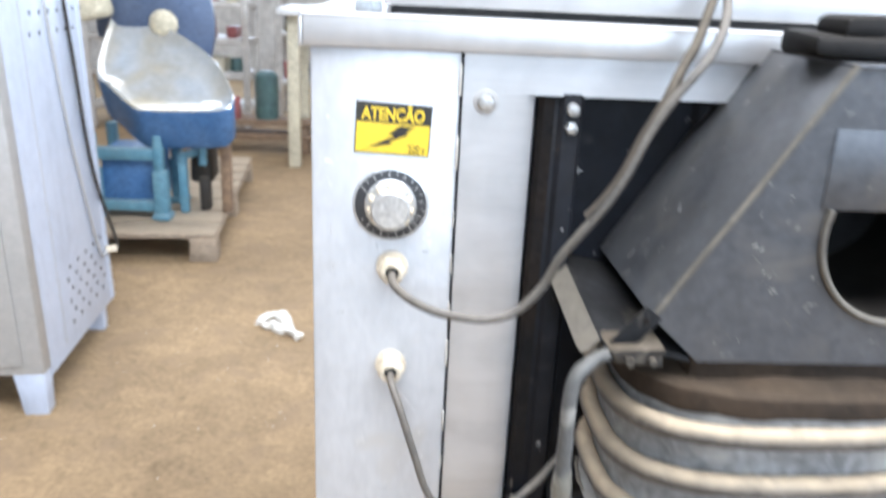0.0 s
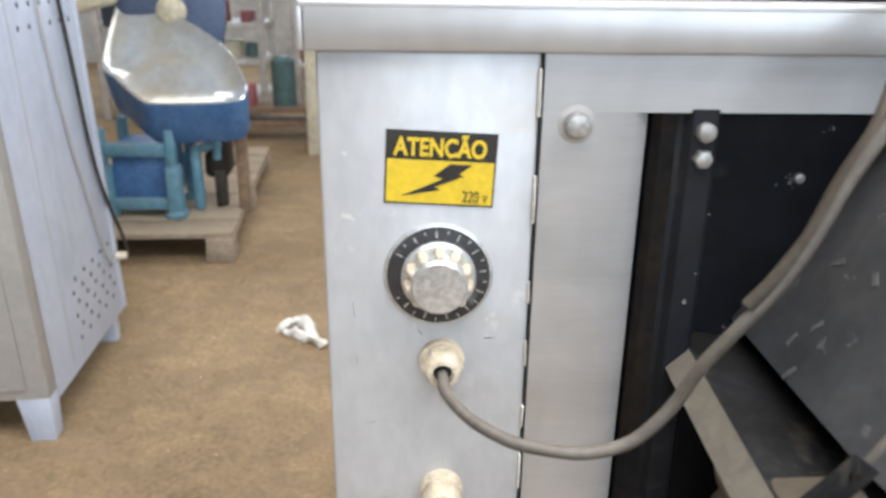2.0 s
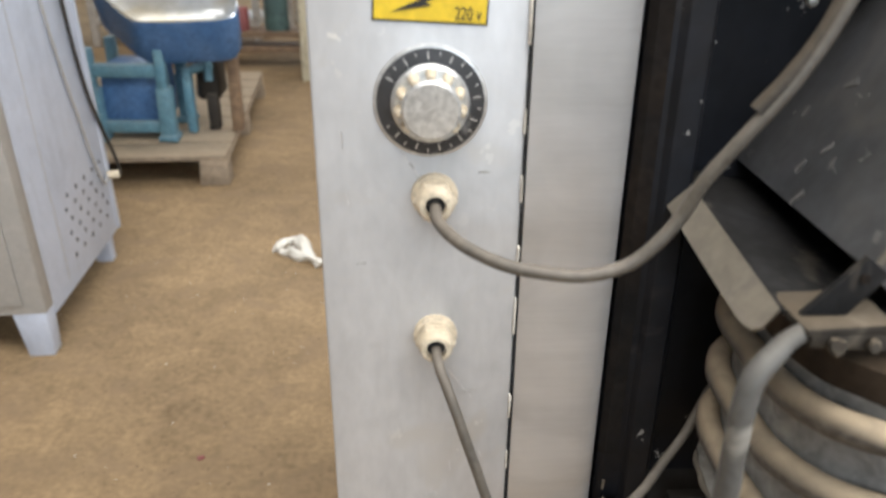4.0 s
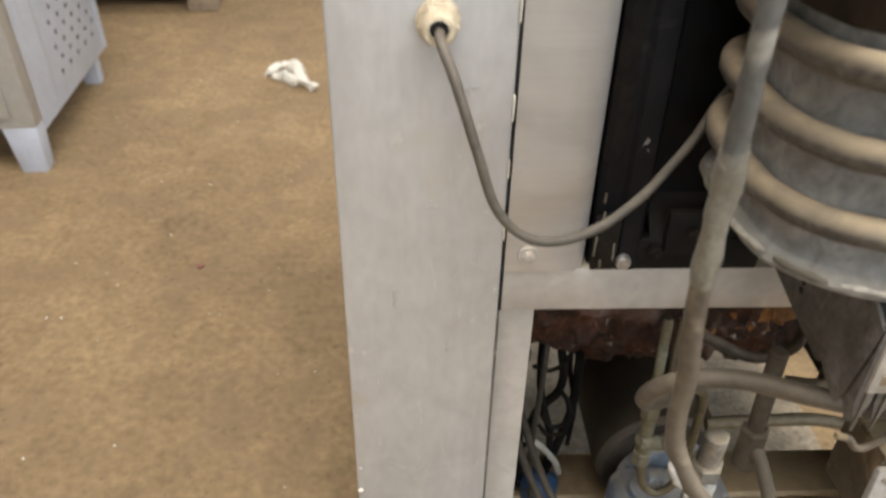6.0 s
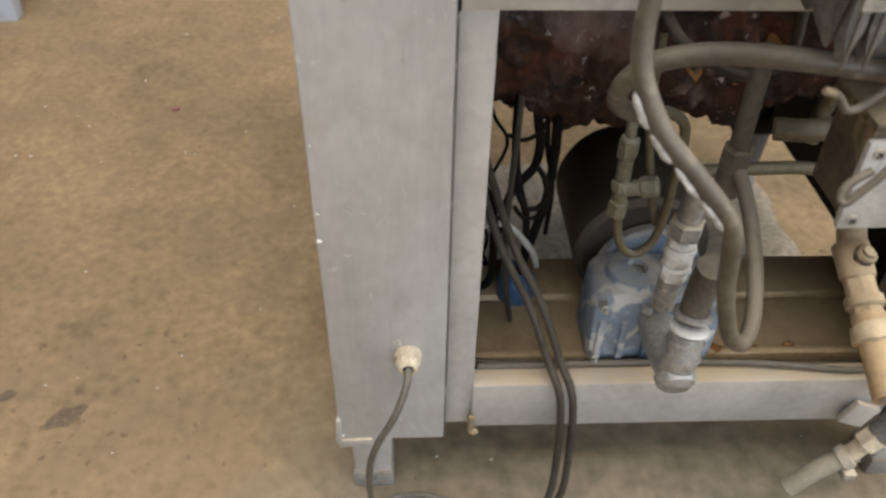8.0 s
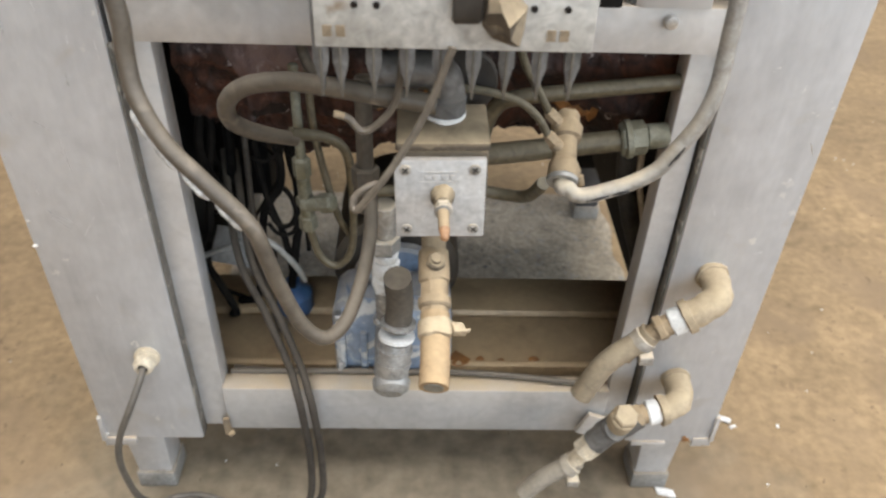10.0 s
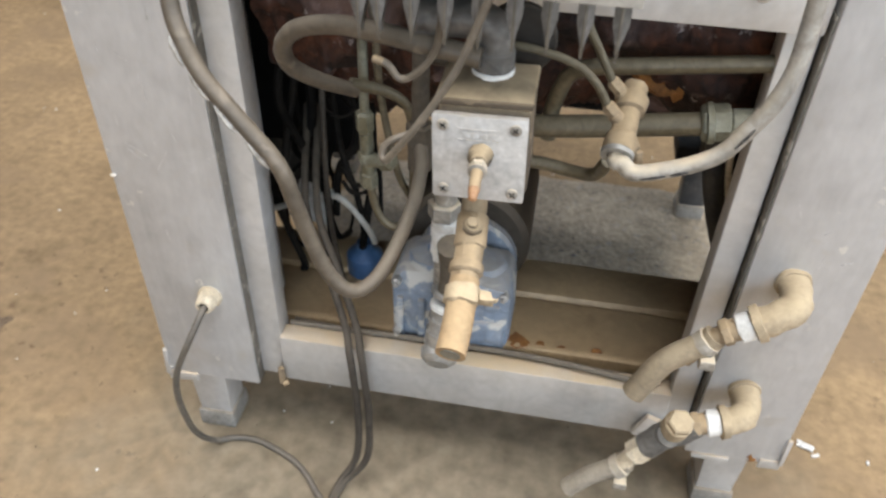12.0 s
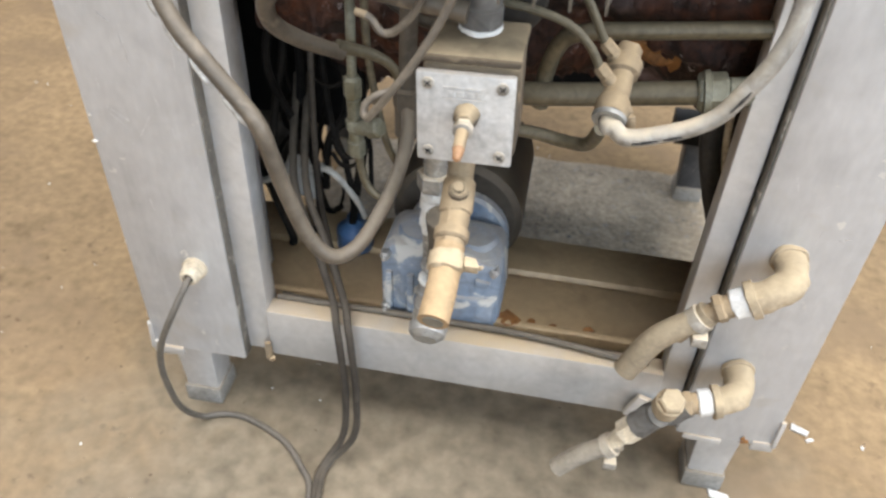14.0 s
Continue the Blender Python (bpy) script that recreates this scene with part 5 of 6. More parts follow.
part("casing", sbox(-0.029, 0.006, -0.030, 0.034, 0.055, 0.0365, bevel=0.003), BOXDUST, vb, "dust-caked casing")
part("casing_lid", sbox(-0.031, 0.003, 0.0372, 0.035, 0.061, 0.044, bevel=0.002), BOXDUST, vb, "dust-caked lid")
plate = part("face_plate", sbox(-0.0325, 0.0, -0.0345, 0.0325, 0.006, 0.0325, bevel=0.0015), CAST, vb, "pale cast face plate")
for x in (-0.0245, 0.0245):
    for z in (-0.0265, 0.0248):
        b = turned([(0, 0), (0.0042, 0), (0.0042, 0.001), (0.0032, 0.0014), (0, 0.0014)], (x, 0, z), (0, -1, 0), 16)
        b.transform(TB)
        part("screw", b, GALV, plate)
        part("screw", join(box(-0.0026, -0.0003, -0.0005, 0.0026, 0.0003, 0.0005, 0, m=TB @ pose(x, -0.0015, z, 0, 40, 0)), box(-0.0005, -0.0003, -0.0026, 0.0005, 0.0003, 0.0026, 0, m=TB @ pose(x, -0.0015, z, 0, 40, 0))), SEAM, plate)
part("raised_badge", join(*[sbox(a, -0.0009, 0.0165, a + 0.0045, 0.0, 0.0205, bevel=0.0003) for a in (-0.011, -0.005, 0.001, 0.007)], sbox(-0.0145, -0.0007, 0.0225, 0.0135, 0.0, 0.0232, bevel=0), sbox(-0.0145, -0.0007, 0.0143, 0.0135, 0.0, 0.0150, bevel=0)), CAST, plate)
part("stem_boss", rough_up(turned([(0, 0), (0.0088, 0), (0.0084, 0.006), (0.0062, 0.009), (0.0062, 0.013), (0.0048, 0.014), (0, 0.014)], (0.4225, -0.133, 0.601), (0, -1, 0), 20), 200, 0.001), BOXDUST, vb, "dusty stem boss")
part("stem_collar", join(nut((0.4226, -0.144, 0.6008), (0.4228, -0.1505, 0.6), 0.0062), turned([(0.0048, 0), (0.0066, 0.0006), (0.0066, 0.002), (0.0048, 0.0026)], (0.4228, -0.151, 0.6), (0.03, -1, -0.12), 18)), GALV, vb, "grey stem collar")
stem = part("stem", rod((0.4227, -0.15, 0.6), (0.4233, -0.171, 0.597), 0.0043, 0.0040, 14), DUSTYBRASS, vb, "dusty spindle")
part("stem_tip", rod((0.4233, -0.168, 0.5973), (0.4237, -0.179, 0.5955), 0.0041, 0.0028, 12), mat("orange_dust_brass", (0.46, 0.22, 0.09), (0.38, 0.22, 0.12), 0.6, 0.2, 60, 200, 0.2), stem, "orange-brown spindle tip")
part("conduit_elbow", join(sweep([(0.424, -0.1, 0.648), (0.424, -0.1, 0.668), (0.418, -0.1, 0.68), (0.40, -0.1, 0.682), (0.372, -0.1, 0.680)], 0.0125, 18), rod((0.424, -0.1, 0.646), (0.424, -0.1, 0.664), 0.014)), FINM, vb, "grey conduit elbow")
part("white_washer", rough_up(turned([(0.012, 0), (0.0148, 0.0008), (0.0148, 0.0035), (0.013, 0.005)], (0.424, -0.1, 0.646), (0, 0, 1), 24), 120, 0.001), TAPE, vb)
part("back_disc", rod((0.437, -0.06, 0.652), (0.437, -0.052, 0.652), 0.027, seg=28), MOTOR, vb)
tap = part("tap_body", rough_up(join(rod((0.417, -0.112, 0.565), (0.4185, -0.135, 0.535), 0.0098), rod((0.4175, -0.126, 0.544), (0.4185, -0.148, 0.530), 0.0118), rod((0.4185, -0.146, 0.531), (0.4195, -0.178, 0.516), 0.0102)), 150, 0.0014), DUSTYBRASS, vb, "dust-caked tap body")
part("tap_screw", rough_up(join(rod((0.419, -0.140, 0.541), (0.4197, -0.145, 0.551), 0.0074, seg=14), rod((0.4197, -0.145, 0.551), (0.42, -0.146, 0.5535), 0.0045), turned([(0.0074, 0), (0.0098, 0.001), (0.0098, 0.003), (0.0074, 0.004)], (0.4188, -0.139, 0.539), (0.06, -0.42, 0.9), 18)), 200, 0.001), BOXDUST, tap)
part("tap_collar", turned([(0.0095, 0), (0.0128, 0.001), (0.0128, 0.007), (0.0112, 0.009)], (0.419, -0.160, 0.5245), (0.02, -0.9, -0.42), 24), DUSTYBRASS, tap)
part("hose_clamp", rough_up(join(turned([(0.0105, -0.003), (0.0132, -0.002), (0.0135, 0.009), (0.0105, 0.010)], (0.4195, -0.181, 0.515), (0.02, -0.9, -0.42), 20), box(-0.004, -0.005, -0.004, 0.006, 0.005, 0.005, 0.001, m=pose(0.436, -0.186, 0.5165, 20, 0, 10)), rod((0.43, -0.186, 0.515), (0.445, -0.187, 0.5165), 0.0032, seg=10)), 130, 0.003), CAKED, vb, "dusty screw clamp")
part("hose_stub", sweep([(0.4193, -0.172, 0.519), (0.4197, -0.192, 0.510), (0.4195, -0.210, 0.503), (0.4185, -0.226, 0.497)], 0.0112, 16), mat("orange_dusty_hose", (0.4, 0.265, 0.14), (0.3, 0.21, 0.12), 0.65, 0, 30, 160, 0.2, (1, 1, 1), (0.5, 0.36, 0.2), 0.3, speck=(0.22, 0.16, 0.1), speck_scale=50, speck_cut=0.6, soft=0.15), vb, "orange-dusted hose stub")
part("hose_bore", rod((0.4185, -0.2258, 0.4971), (0.4184, -0.2268, 0.4967), 0.0075), YELLOWED, vb)
part("side_wire", sweep([(0.425, -0.15, 0.72), (0.41, -0.155, 0.68), (0.395, -0.16, 0.652), (0.38, -0.165, 0.63), (0.368, -0.166, 0.614), (0.3645, -0.166, 0.6095), (0.3615, -0.164, 0.611), (0.3625, -0.162, 0.617), (0.369, -0.160, 0.6225), (0.378, -0.157, 0.6255)], 0.0026, 10), HOSE, vb, "thin bent wire")
part("side_wire", sweep([(0.395, -0.13, 0.72), (0.39, -0.13, 0.675), (0.377, -0.13, 0.655), (0.366, -0.13, 0.65), (0.358, -0.13, 0.659), (0.35, -0.13, 0.662)], 0.0026, 10), HOSE, vb, "thin bent wire")
part("bare_end", rod((0.356, -0.13, 0.6605), (0.348, -0.13, 0.6625), 0.0026), DUSTYBRASS, vb)

vb.location += Vector((-0.007, -0.016, 0.001))
for ob in vb.children:
    if ob.name.split(".")[0] in ("tap_body", "hose_clamp", "hose_stub", "hose_bore"):
        ob.location += Vector((0.0, 0.012, -0.010))

# ---- finned strip below the drum ----
fin = thing("finned_strip", (0.43, -0.1, 0.683), "grimy white strip with hanging metal fins", "heat sink")
part("strip_face", box(0.3475, -0.147, 0.715, 0.516, -0.143, 0.76, 0.0008), WHITESTRIP, fin, "grimy white face sheet")
part("strip_top", box(0.3475, -0.143, 0.755, 0.516, -0.05, 0.759, 0.0008), HOOD, fin)
for i in range(9):
    x = 0.349 + i * 0.0205 - (0.0085 if i else 0.0)
    part("fin", prism([(-0.1425, 0.757), (-0.1425, 0.688), (-0.137, 0.6815), (-0.131, 0.69), (-0.118, 0.70), (-0.055, 0.728), (-0.052, 0.757)], "x", x, x + 0.0022, 0.0004), FINM, fin, "thin pointed metal fin")
    part("fin_tab", prism([(x - 0.0038, 0.757), (x + 0.006, 0.757), (x + 0.006, 0.704), (x + 0.0022, 0.688), (x + 0.0015, 0.680), (x + 0.0007, 0.680), (x, 0.688), (x - 0.0038, 0.704)], "y", -0.1440, -0.1428, 0.0003), FINM, fin, "pointed front tab of a fin")
    part("fin_edge", prism([(-0.1456, 0.757), (-0.1456, 0.692), (-0.1446, 0.681), (-0.1438, 0.681), (-0.1438, 0.757)], "x", x + 0.0002, x + 0.0020, 0.0002), DUSTSHEET, fin, "dust-caked fin ridge")
part("end_plate", prism([(-0.014, 0.709), (-0.040, 0.7035), (-0.094, 0.6925), (-0.101, 0.697), (-0.107, 0.6935), (-0.126, 0.6855), (-0.131, 0.70), (-0.137, 0.735), (-0.140, 0.757), (-0.114, 0.772), (-0.014, 0.757)], "x", 0.3465, 0.349, 0.0005), FINM, fin, "grey pointed end plate with bolt holes")
for z in (0.731, 0.738):
    part("bolt_hole", rod((0.3462, -0.055, z - 0.012), (0.3466, -0.055, z - 0.012), 0.0026, seg=12), SEAM, fin)
for i, x in enumerate((0.372, 0.385, 0.455, 0.478, 0.498)):
    part("rivet", rod((x, -0.147, 0.742), (x, -0.1485, 0.742), 0.0022, seg=10), IRON, fin)
for x in (0.3525, 0.3605, 0.487, 0.495):
    part("stamped_mark", box(x, -0.1475, 0.722, x + 0.0055, -0.147, 0.729, 0), DUSTYBRASS, fin)
part("dirt_clump", rough_up(turned([(0, -0.014), (0.012, -0.008), (0.018, 0), (0.012, 0.009), (0, 0.014)], (0.46, -0.148, 0.738), (1, 0, 0.4), 12), 110, 0.007), BOXDUST, fin, "caked dirt on the strip")
part("dirt_clump", rough_up(box(0.428, -0.155, 0.735, 0.446, -0.146, 0.765, 0.003), 110, 0.005), MOTOR, fin)

fin.location += Vector((-0.013, -0.016, 0.003))

# ---- drain fittings on the right post ----
for name, pts in (("upper", dict(base=(0.712, 0.0, 0.392), mid=(0.712, -0.040, 0.392), w=(0.668, -0.044, 0.366), c=(0.640, -0.046, 0.342), e=(0.585, -0.056, 0.268))),
                  ("lower", dict(base=(0.708, 0.0, 0.236), mid=(0.708, -0.040, 0.236), w=(0.670, -0.046, 0.228), c=(0.592, -0.05, 0.138), e=(0.541, -0.055, 0.088)))):
    d = thing("drain_outlet", pts["base"], "dust-caked threaded elbow with a cut hose stub" if name == "upper" else "dust-caked elbow and plugged tee with a cut hose stub", "pipe fitting", "drain outlets")
    b, mdl, w = Vector(pts["base"]), Vector(pts["mid"]), Vector(pts["w"])
    dirn = (w - mdl).normalized()
    part("elbow", rough_up(join(turned([(0, 0), (0.0165, 0), (0.017, 0.003), (0.0165, 0.006), (0, 0.009)], b, (0, -1, 0), 24), sweep([b + Vector((0, -0.004, 0)), b + Vector((0, -0.018, 0)), mdl + dirn * 0.004 + Vector((0, 0.006, 0)), mdl + dirn * 0.018, w - dirn * 0.012], 0.0148, 18, 6),
                                turned([(0.0150, 0), (0.0178, 0.001), (0.0178, 0.008), (0.0150, 0.009)], w - dirn * 0.019, dirn, 24)), 90, 0.0018), CAKED, d, "dust-caked elbow")
    part("tape_band", rough_up(rod(w - dirn * 0.010, w + dirn * 0.004, 0.0138, seg=20), 150, 0.0012), TAPE, d, "white thread tape")
    part("nipple", join(rod(w + dirn * 0.003, w + dirn * 0.016, 0.0112), nut(w + dirn * 0.010, w + dirn * 0.02, 0.0138)), DUSTYBRASS, d)
    c, e = Vector(pts["c"]), Vector(pts["e"])
    if name == "upper":
        part("barb", sweep([w + dirn * 0.016, c, c.lerp(e, 0.3)], 0.009, 14), DUSTYBRASS, d)
    else:
        t0 = Vector((0.631, -0.05, 0.205))
        out_d = (Vector((0.598, -0.052, 0.158)) - t0).normalized()
        part("tee_body", rough_up(join(sweep([w + dirn * 0.014, t0 + Vector((0.012, 0, 0.008)), t0, t0 + out_d * 0.03], 0.0145, 16, 6), rod(t0, t0 + Vector((0.0, -0.012, 0.014)), 0.0135)), 90, 0.0015), FINM, d, "grey dusty tee")
        part("plug", join(rod(t0 + Vector((0.004, -0.004, 0.014)), t0 + Vector((0.005, -0.013, 0.036)), 0.0145), nut(t0 + Vector((0.005, -0.0125, 0.034)), t0 + Vector((0.0055, -0.0165, 0.044)), 0.0135)), CAKED, d, "dust-caked screw plug")
        part("nipple", join(nut(t0 + out_d * 0.03, t0 + out_d * 0.05, 0.0145), rod(t0 + out_d * 0.045, c, 0.0095)), NYLON, d)
    ax = (e - c).normalized()
    part("hose_clamp", rough_up(join(turned([(0.0112, -0.006), (0.0138, -0.005), (0.0138, 0.005), (0.0112, 0.006)], c, ax, 24), box(-0.008, -0.006, -0.006, 0.006, 0.006, 0.006, 0.001, m=Matrix.Translation(c + Vector((0.004, -0.012, -0.014))))), 150, 0.0012), GALV, d, "worn screw clamp")
    bend = c.lerp(e, 0.5) + (Vector((-0.006, 0, 0.008)) if name == "upper" else Vector((-0.002, 0, 0.004)))
    part("hose_stub", sweep([c - ax * 0.012, c, bend, e], 0.0122 if name == "upper" else 0.0108, 16), STUB if name == "upper" else GREYSTUB, d, "cut dusty hose stub")
    part("hose_bore", rod(e, e + ax * 0.0007, 0.0078), SEAM, d)
    d.location += Vector((-0.010, 0.0, 0.013))

# ---- clutter inside ----
wb = thing("wire_bundle", (0.2, 0.2, 0.3), "tangled black wires inside the machine", "wires")
rng = random.Random(11)
for i in range(7):
    x, y = 0.15 + rng.random() * 0.05, 0.12 + rng.random() * 0.16
    pts = [(x + rng.uniform(-0.02, 0.02) + 0.015 * math.sin(k * 1.3 + i), y + rng.uniform(-0.03, 0.03), max(0.2, 0.60 - k * 0.06)) for k in range(8)]
    part("wire", sweep(pts, rng.uniform(0.002, 0.005), 8, 5), BUNDLE, wb)
for pts, r in (([(0.212, 0.15, 0.60), (0.214, 0.15, 0.47), (0.218, 0.15, 0.41), (0.226, 0.148, 0.37), (0.236, 0.15, 0.33), (0.24, 0.16, 0.26)], 0.0045),
               ([(0.232, 0.155, 0.60), (0.235, 0.155, 0.48), (0.241, 0.15, 0.435), (0.238, 0.148, 0.405), (0.226, 0.15, 0.385), (0.214, 0.152, 0.36), (0.204, 0.16, 0.29)], 0.005),
               ([(0.256, 0.15, 0.60), (0.256, 0.15, 0.48), (0.258, 0.15, 0.42), (0.256, 0.152, 0.36), (0.246, 0.155, 0.3), (0.236, 0.16, 0.24)], 0.0055),
               ([(0.25, 0.158, 0.60), (0.247, 0.158, 0.5), (0.25, 0.156, 0.43), (0.262, 0.158, 0.37), (0.262, 0.162, 0.3)], 0.003),
               ([(0.206, 0.146, 0.446), (0.222, 0.145, 0.440), (0.238, 0.146, 0.448), (0.247, 0.15, 0.462)], 0.0024),
               ([(0.222, 0.146, 0.372), (0.232, 0.144, 0.352), (0.246, 0.144, 0.352), (0.254, 0.146, 0.368), (0.25, 0.148, 0.388), (0.242, 0.15, 0.402)], 0.0032),
               ([(0.220, 0.146, 0.352), (0.232, 0.143, 0.338), (0.248, 0.144, 0.341), (0.256, 0.148, 0.36)], 0.0026),
               ([(0.18, 0.17, 0.60), (0.182, 0.17, 0.46), (0.178, 0.17, 0.4)], 0.006)):
    part("wire", sweep(pts, r, 8, 6, rough=0.0006), BUNDLE, wb)
part("brown_wire", sweep([(0.214, 0.13, 0.60), (0.212, 0.12, 0.474), (0.209, 0.12, 0.33), (0.216, 0.12, 0.25), (0.224, 0.118, 0.2)], 0.0034, 8), DARKCORD, wb, "brown dusty wire")
part("white_tube", sweep([(0.06, 0.15, 0.268), (0.10, 0.15, 0.282), (0.163, 0.15, 0.311), (0.2, 0.15, 0.325), (0.221, 0.15, 0.317), (0.245, 0.15, 0.285), (0.255, 0.155, 0.255)], 0.004, 10), mat("milky_tube", (0.45, 0.43, 0.38), (0.36, 0.34, 0.3), 0.4), wb, "milky thin tube")
solo("blue_cap", join(turned([(0, 0), (0.022, 0), (0.024, 0.004), (0.024, 0.03), (0.018, 0.036), (0.010, 0.04), (0.010, 0.05), (0, 0.05)], (0.236, 0.17, 0.192), (0, 0, 1), 20)), BLUECAP, "small blue plastic cap on the tray", "cap")
solo("white_card", box(-0.03, -0.001, -0.025, 0.03, 0.001, 0.025, 0.0004, m=pose(0.155, 0.22, 0.256, -25, 20, 8)), WHITESTRIP, "grimy white card tag among wires", "card")
solo("compressor_shell", turned([(0, 0), (0.038, 0), (0.05, 0.012), (0.053, 0.04), (0.053, 0.09), (0.045, 0.115), (0.026, 0.126), (0, 0.128)], (0.088, 0.31, 0.19), (0, 0, 1), 36), MOTOR, "black domed compressor shell on the tray", "compressor")
solo("black_hose", sweep([(0.622, 0.125, 0.60), (0.628, 0.12, 0.46), (0.645, 0.12, 0.39), (0.672, 0.12, 0.31), (0.688, 0.125, 0.2)], 0.011, 14), DARKCABLE, "black rubber hose down the side", "hose")
solo("black_hose", sweep([(0.655, 0.15, 0.60), (0.66, 0.145, 0.46), (0.672, 0.145, 0.39), (0.69, 0.145, 0.3), (0.694, 0.15, 0.2)], 0.012, 14), DARKCABLE, "black rubber hose down the side", "hose")
solo("cream_tube", sweep([(0.638, 0.118, 0.56), (0.643, 0.118, 0.46), (0.653, 0.118, 0.41), (0.664, 0.116, 0.36), (0.672, 0.112, 0.31)], 0.0036, 10), NYLON, "thin cream tube beside the hoses", "tube")
part("tray_wire", sweep([(0.178, 0.036, 0.213), (0.26, 0.036, 0.214), (0.34, 0.036, 0.215), (0.45, 0.031, 0.2195), (0.52, 0.026, 0.2195), (0.58, 0.018, 0.2195), (0.612, 0.017, 0.2195)], 0.0036, 8), HOSE, mach)

for x, w, d in ((0.452, 0.026, 0.010), (0.478, 0.012, 0.006), (0.548, 0.012, 0.007), (0.505, 0.007, 0.004)):
    part("rust_patch", rough_up(turned([(0, 0), (w * 0.5, 0), (w * 0.42, 0.0005), (0, 0.0008)], (x, 0.064 + d * 0.3, 0.2048), (0, 0, 1), 14), 160, 0.004, x), RUSTSTAIN, mach, "orange rust patch")
part("tray_wire", sweep([(0.178, 0.05, 0.205), (0.23, 0.047, 0.204), (0.30, 0.046, 0.206), (0.40, 0.047, 0.204), (0.5, 0.044, 0.200), (0.62, 0.042, 0.198)], 0.003, 8), RUBBER, mach)
# dark box filling the gap behind the rail in place of its shade
part("dark_gap", box(0.172, 0.031, 0.142, 0.628, 0.055, 0.17, 0), SEAM, mach)

# scratches on the sheet fronts, crust on the drum's rim
rng = random.Random(31)
for i in range(34):
    x, z = rng.uniform(0.032, 0.134), rng.choice((rng.uniform(0.62, 1.15), rng.uniform(0.2, 0.62)))
    if 0.05 < x < 0.122 and (1.0 < z < 1.125 or 0.955 < z < 0.99 or 0.85 < z < 0.89):
        continue
    ln, wd = rng.uniform(0.003, 0.014), rng.uniform(0.00018, 0.0004)
    part("scratch", box(-wd, -0.0002, -ln, wd, 0.0, ln, 0, m=pose(x, -0.0001, z, 0, rng.choice((rng.uniform(-12, 12), rng.uniform(-60, 60))), 0)), SCRATCH, mach)
for i in range(14):
    x, z = rng.uniform(0.67, 0.76), rng.uniform(0.16, 0.62)
    ln, wd = rng.uniform(0.002, 0.009), rng.uniform(0.0002, 0.0006)
    part("scratch", box(-wd, -0.0002, -ln, wd, 0.0, ln, 0, m=pose(x, -0.0001, z, 0, rng.uniform(-70, 70), 0)), SCRATCH, mach)
rim = [p for p in oval(0.0002, 0.7865, 90)][40:]
for k in range(0, 48, 6):
    part("rim_crust", sweep(rim[k:k + 6 if k < 42 else 50], [0.0012, 0.0022, 0.0015, 0.0024, 0.0012], 8, 3, rough=0.002), WHITESTRIP if k % 12 else DUSTSHEET, drum)

# ---- neighbouring perforated cabinet ----
cab = thing("steel_cabinet", (-1.3, 1.65, 0), "bluish-white perforated steel cabinet on tapered feet", "cabinet")
CX, CY0 = -0.864, 1.352
TC = Matrix.Translation((CX, CY0, 0)) @ pose(0, 0, 0, 0, -1.4, 2.8) @ Matrix.Diagonal((1, 0.9, 1, 1))   # the flank stands a little askew


def cbox(*v, bevel=0.003):
    return box(*v, bevel=bevel, m=TC)


part("front_frame", cbox(-0.70, -0.0, 0.13, 0.0, 0.06, 1.45), CABGREY, cab, "grey painted front frame")
part("front_door", cbox(-0.66, -0.008, 0.16, -0.05, 0.0, 1.40, bevel=0.002), CABGREY, cab, "grey painted door")
part("flank", cbox(-0.004, 0.06, 0.1, 0.0, 0.70, 1.45, bevel=0.001), CABWHITE, cab, "bluish-white perforated flank")
part("flank_fold", cbox(-0.03, 0.69, 0.1, 0.003, 0.72, 1.45), CABWHITE, cab)
part("rear_frame", cbox(-0.70, 0.69, 0.135, -0.03, 0.72, 1.45), CABGREY, cab)
part("cabinet_top", cbox(-0.70, 0.0, 1.45, 0.003, 0.70, 1.47), CABGREY, cab)
part("flank_seam", cbox(0.0, 0.20, 0.14, 0.0015, 0.203, 1.45, bevel=0), CABGREY, cab)
part("cabinet_floor", cbox(-0.69, 0.06, 0.135, -0.004, 0.66, 0.15, bevel=0), CABGREY, cab)
holes = []
for row in range(6):
    for col in range(5):
        y, z = 0.29 + col * 0.08 + (0.03 if row % 2 else 0), 0.175 + row * 0.034
        b = rod((0.0002, y, z), (0.0008, y, z), 0.0075, seg=12, chamfer=0)
        b.transform(TC)
        holes.append(b)
for row in range(5):
    for col in range(7):
        y, z = 0.26 + col * 0.075 + (0.02 if row % 2 else 0), 1.03 + row * 0.055
        b = rod((0.0002, y, z), (0.0008, y, z), 0.0075, seg=12, chamfer=0)
        b.transform(TC)
        holes.append(b)
for b in holes:
    part("vent_hole", b, HOLE, cab)
for x, y in ((0.0, 0.0), (0.0, 0.63), (-0.62, 0.0), (-0.62, 0.63)):
    f = cbox(x - 0.085, y, 0, x - 0.002, y + 0.07, 0.131) if y < 0.1 else cbox(x - 0.085, y, 0, x - 0.02, y + 0.055, 0.131)
    for v in f.verts:
        if v.co.z < 0.06:
            c = TC @ Vector((x - 0.03, y + 0.04, 0))
            v.co.x += (c.x - v.co.x) * 0.22
            v.co.y += (c.y - v.co.y) * 0.22
    part("foot", f, CABWHITE, cab, "tapered pressed steel foot")
part("cable_fitting", rod(TC @ Vector((0, 0.69, 0.285)), TC @ Vector((0.035, 0.7, 0.285)), 0.013), NYLON, cab)


def flank_point(y, z, off=0.008):
    return TC @ Vector((off, y, z))


